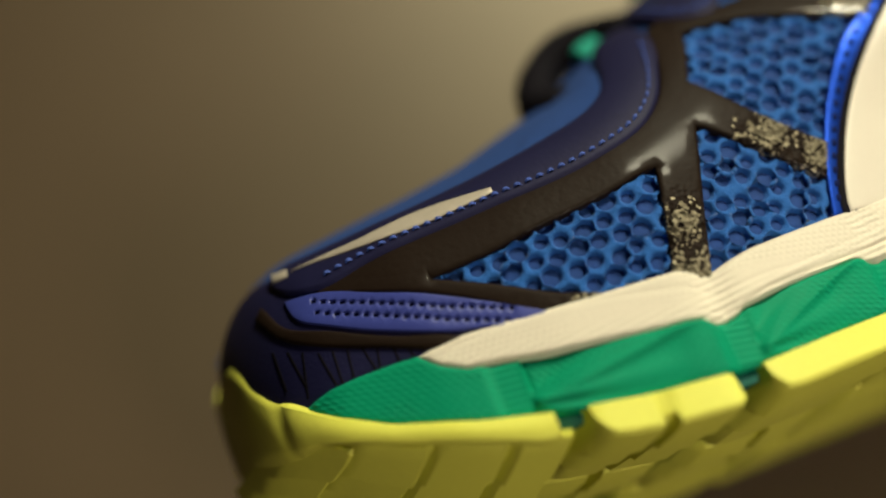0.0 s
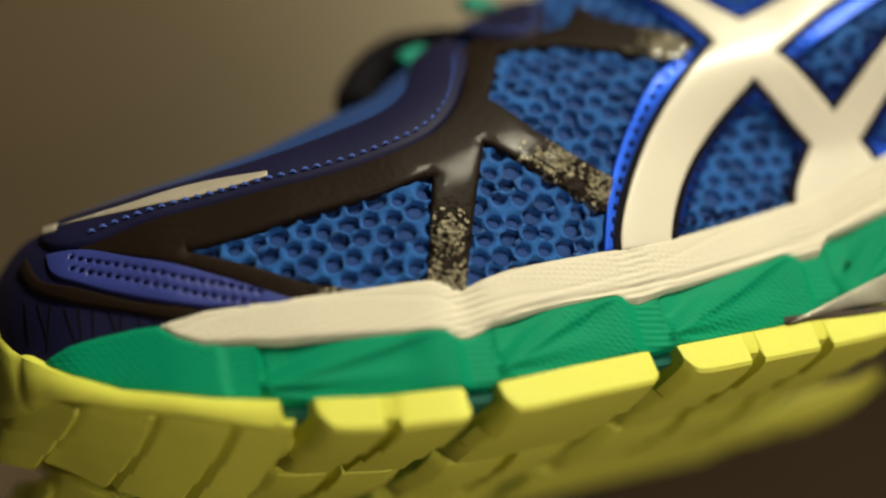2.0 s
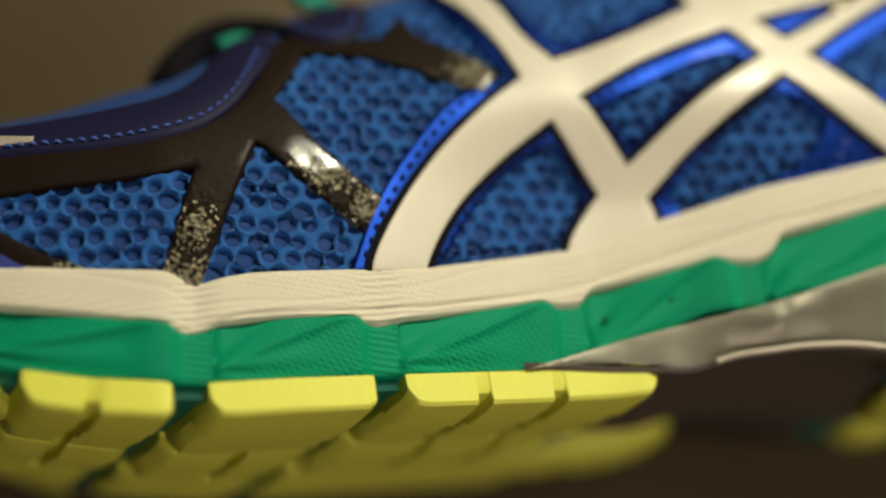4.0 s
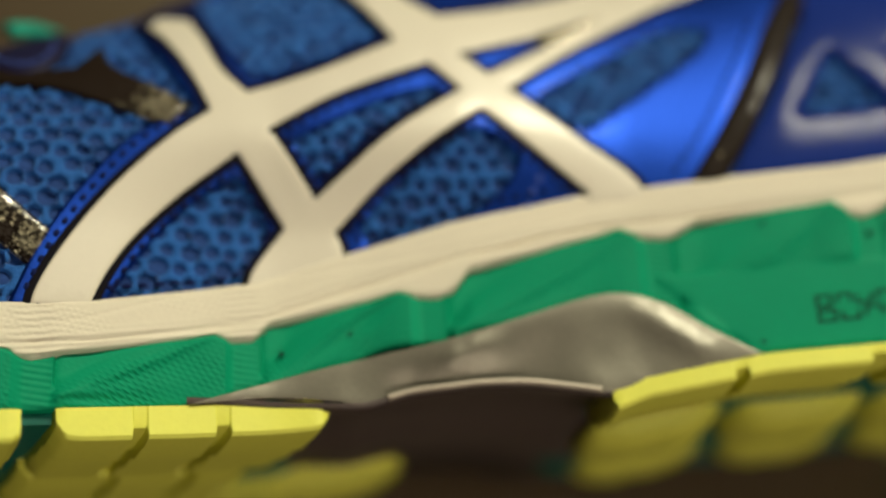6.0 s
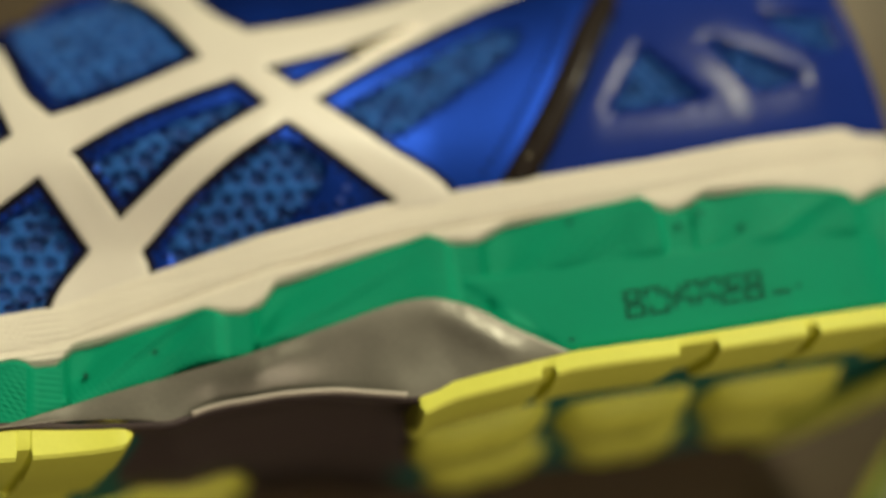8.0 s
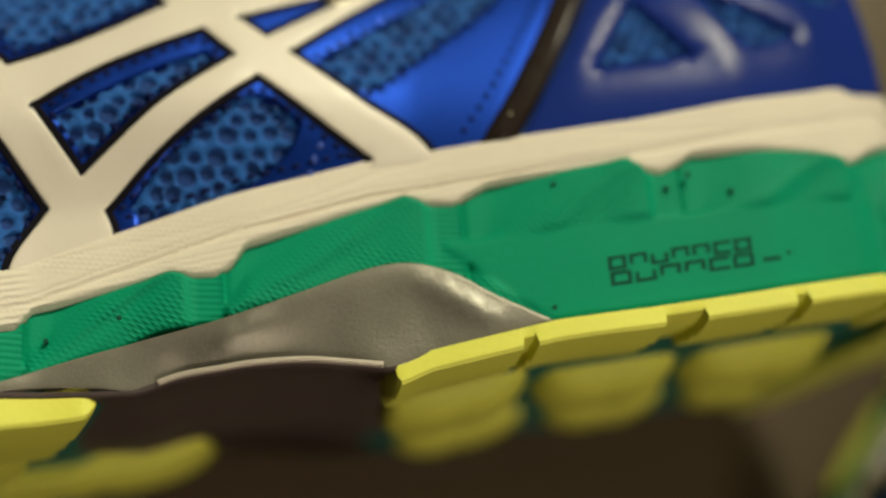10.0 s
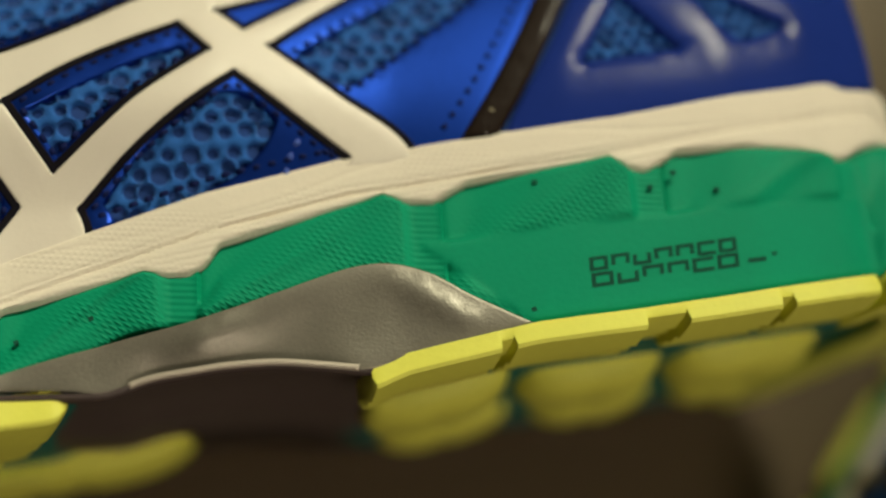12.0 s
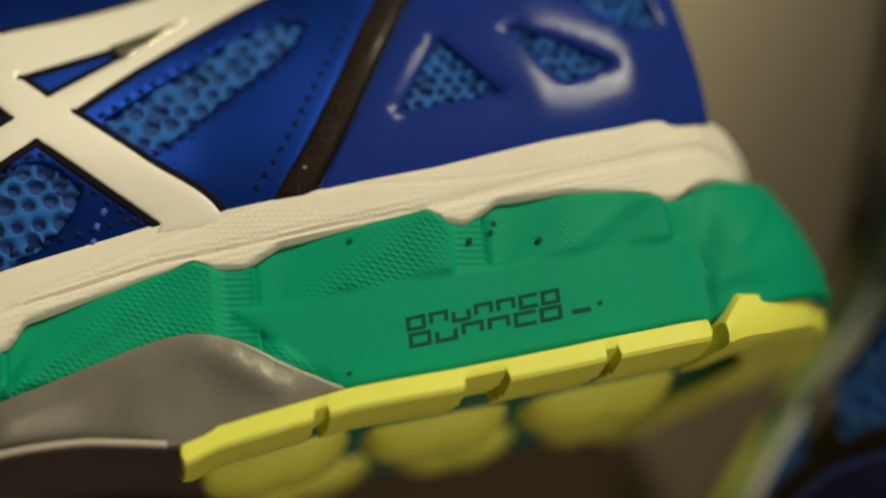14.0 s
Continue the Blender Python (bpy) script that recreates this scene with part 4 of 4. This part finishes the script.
def wrap_block(lo, hi, proud, deep, u0, u1, f0, f1, name, label, rows=10, ridges=()):
    """Yellow rubber that wraps round the toe or the heel between two lines, as a solid strip; f0 to f1 of the outline."""
    ring = plan_ring(proud, u0, u1, 0)
    n = len(ring)
    sel = [q for q in (ring[i] for i in range(n)) if f0 <= q[1] <= f1]
    if f0 < -70:
        sel = [q for q in ring if q[1] <= f1 and q[2] > WC][::-1] + [q for q in reversed(ring) if q[1] <= f1 and q[2] <= WC]
    else:
        sel = [q for q in ring if q[1] >= f0]
    bm = bmesh.new()
    lines = []
    for ue, u, w, nn in sel:
        a, b = lo(u), hi(u)
        sec = []
        for k in range(rows + 1):
            f = k / rows
            e = min(f, 1 - f) * rows
            out = -0.9 * max(0.0, 1 - e) + 0.6 * math.sin(math.pi * f)
            out -= 0.45 * max((math.exp(-((u - c) / 0.9) ** 2) for c in ridges), default=0.0)
            sec.append(bm.verts.new(at(ue + nn.x * out, a + (b - a) * f, w + nn.y * out)))
        sec.append(bm.verts.new(at(ue - nn.x * deep * 0.5, b - 0.4, w - nn.y * deep * 0.5)))
        sec.append(bm.verts.new(at(ue - nn.x * deep, a - 0.6, w - nn.y * deep)))
        lines.append(sec)
    for p, q in zip(lines, lines[1:]):
        for i in range(len(p)):
            j = (i + 1) % len(p)
            bm.faces.new((p[i], q[i], q[j], p[j]))
    bm.faces.new(lines[0])
    bm.faces.new(lines[-1])
    bmesh.ops.recalc_face_normals(bm, faces=bm.faces[:])
    sharpen(bm, 40)
    return part(name, bm, YELLOW, shoe, label)


toe_hi = line_of((-79, 40.0), (-76, 39.6), (-73.5, 38.0), (-71.5, 34.5), (-70, 30.5), (-67.5, 26.2), (-62, 21), (-57, 16.6), (-49.4, 11.9), (-37, 7.1), (-24.6, 3.7))
toe_lo = line_of((-79, 20), (-74, 17.0), (-66, 14.0), (-61, 13.5), (-57, 11.8), (-49, 8.0), (-37, 3.2), (-29, -0.2), (-26.5, -0.6), (-25, 1.5))
wrap_block(toe_lo, toe_hi, 1.3, 30, -76.2, 252, -79, -25.2, "toe_rubber", "yellow rubber wrapping up over the toe", ridges=(-66.0,))
wrap_block(line_of((222, 9.0), (232, 10.4), (246, 13.6), (258, 15.0)), line_of((222, 12.0), (227.5, 18.3), (232, 18.8), (240, 20.4), (249, 23.6), (258, 26)), 4.2, 16, -73, 253.6, 223, 258, "heel_rubber", "yellow rubber block round the heel", ridges=(247.0,))


# the toe's underside: facets between slanting sipes
for u0, u1, low_by, cuts in ((-68, -57.2, 5.6, ()), (-56.8, -45.4, 3.6, ()), (-45.0, -33.6, 3.2, ()), (-33.2, -24.6, 3.4, ())):
    lug(u0, u1, 0.3, 22, 2.4, cuts, lower=low_by - 0.6, ends=0.9, slant=0.42, skew=0.5)
for u0, u1, low_by in ((-70, -61, 6.6), (-60.5, -49.5, 4.6), (-49.0, -38.0, 3.8), (-37.5, -32.5, 3.6)):
    lug(u0 - 6, u1 - 6, 23.0, 44, 3.0, (), lower=low_by + 8.6, ends=1.2, slant=0.3, skew=0.5)
for u0, u1 in ((-58, -44), (-43, -28)):
    lug(u0 - 8, u1 - 8, 46, 70, 3.0, (), lower=12.0, ends=1.5)

# printed marks on the green foam: plain bars the size of the small print
def bar(cx, cy, lx, ly, parent, tilt=4.0, proud=1.12):
    c, s = math.cos(radians(tilt)), math.sin(radians(tilt))
    q = [(-lx / 2, -ly / 2), (lx / 2, -ly / 2), (lx / 2, ly / 2), (-lx / 2, ly / 2)]
    bm = bmesh.new()
    vs = []
    for x, y in q:
        u, v = cx + c * x - s * y, cy + s * x + c * y
        vs.append((u, v))
    top = [bm.verts.new(on_side(u, v, proud)) for u, v in vs]
    low = [bm.verts.new(on_side(u, v, proud - 0.6)) for u, v in vs]
    bm.faces.new(top)
    for i in range(4):
        bm.faces.new((low[i], low[(i + 1) % 4], top[(i + 1) % 4], top[i]))
    bmesh.ops.recalc_face_normals(bm, faces=bm.faces[:])
    return part("print_bar", bm, PRINT, parent, smooth=False)
green = next(o for o in shoe.children if o.name.startswith("green_midsole"))


def print_mark(cx, cy, lx, ly, missing, parent, tilt=4.5, pen=0.62, proud=0.78, lean=0.12):
    """An outlined mark of plain strokes on the foam; missing: the side left open."""
    bm = bmesh.new()
    c, s = math.cos(radians(tilt)), math.sin(radians(tilt))
    strokes = {"low": (-lx, -ly, lx, -ly + 2 * pen), "top": (-lx, ly - 2 * pen, lx, ly), "left": (-lx, -ly + 2 * pen, -lx + 2.3 * pen, ly - 2 * pen), "right": (lx - 2.3 * pen, -ly + 2 * pen, lx, ly - 2 * pen)}
    for side_name, (x0, y0, x1, y1) in strokes.items():
        if side_name == missing:
            continue
        ring = []
        for x, y in ((x0, y0), (x1, y0), (x1, y1), (x0, y1)):
            x, y = x / 2 + lean * y / 2, y / 2
            ring.append((cx + c * x - s * y, cy + s * x + c * y))
        top = [bm.verts.new(on_side(u, v, proud)) for u, v in ring]
        low = [bm.verts.new(on_side(u, v, proud - 0.5)) for u, v in ring]
        bm.faces.new(top)
        for i in range(4):
            bm.faces.new((low[i], low[(i + 1) % 4], top[(i + 1) % 4], top[i]))
    bmesh.ops.recalc_face_normals(bm, faces=bm.faces[:])
    return part("print_mark", bm, PRINT, parent, smooth=False)


OPEN_SIDES = ("none", "low", "top", "low", "low", "right", "none")
for row_v, glyphs, first in ((19.0, 7, 0), (16.2, 6, 1)):
    pitch = 26.4 / glyphs
    for i in range(glyphs):
        cx = 170.8 + pitch * (i + 0.5)
        print_mark(cx, row_v + (cx - 171) * 0.075, pitch * 0.86, 2.5, OPEN_SIDES[(i + first) % 7] if i else "none", green)
bar(200.1, 17.9, 3.2, 0.8, green, proud=0.78)
for u, v in ((203.4, 18.9), (161.0, 12.1), (163.6, 34.6), (183.4, 32.2), (187.8, 34.6), (195, 31.0), (76, 13.2), (64, 8.0), (88, 16.5)):
    bar(u, v, 0.8, 0.7, green, 20, 0.82 if v < 20 and u > 160 else 0.95)

# ---- the other shoe of the pair: the left one, standing upright ----
other = copy_thing(shoe, Matrix.Identity(4))
tagged(other, "blue running shoe of the same pair, standing upright beside it", "shoe", group="pair of running shoes")
TURN, FOOT = radians(61), Vector((243.0, -15.5))
c, s = math.cos(TURN), math.sin(TURN)
stand = Matrix(((c, 0, -s, S * FOOT.x), (s, 0, c, S * FOOT.y), (0, 1, 0, 0), (0, 0, 0, 1))) @ Matrix.Translation((0, 0, -LIFT))
low = 9.0
for o in shoe.children_recursive:
    if o.type == "MESH":
        co = np.empty(len(o.data.vertices) * 3)
        o.data.vertices.foreach_get("co", co)
        low = min(low, float(co[1::3].min()))
other.matrix_basis = Matrix.Translation((0, 0, -low)) @ stand
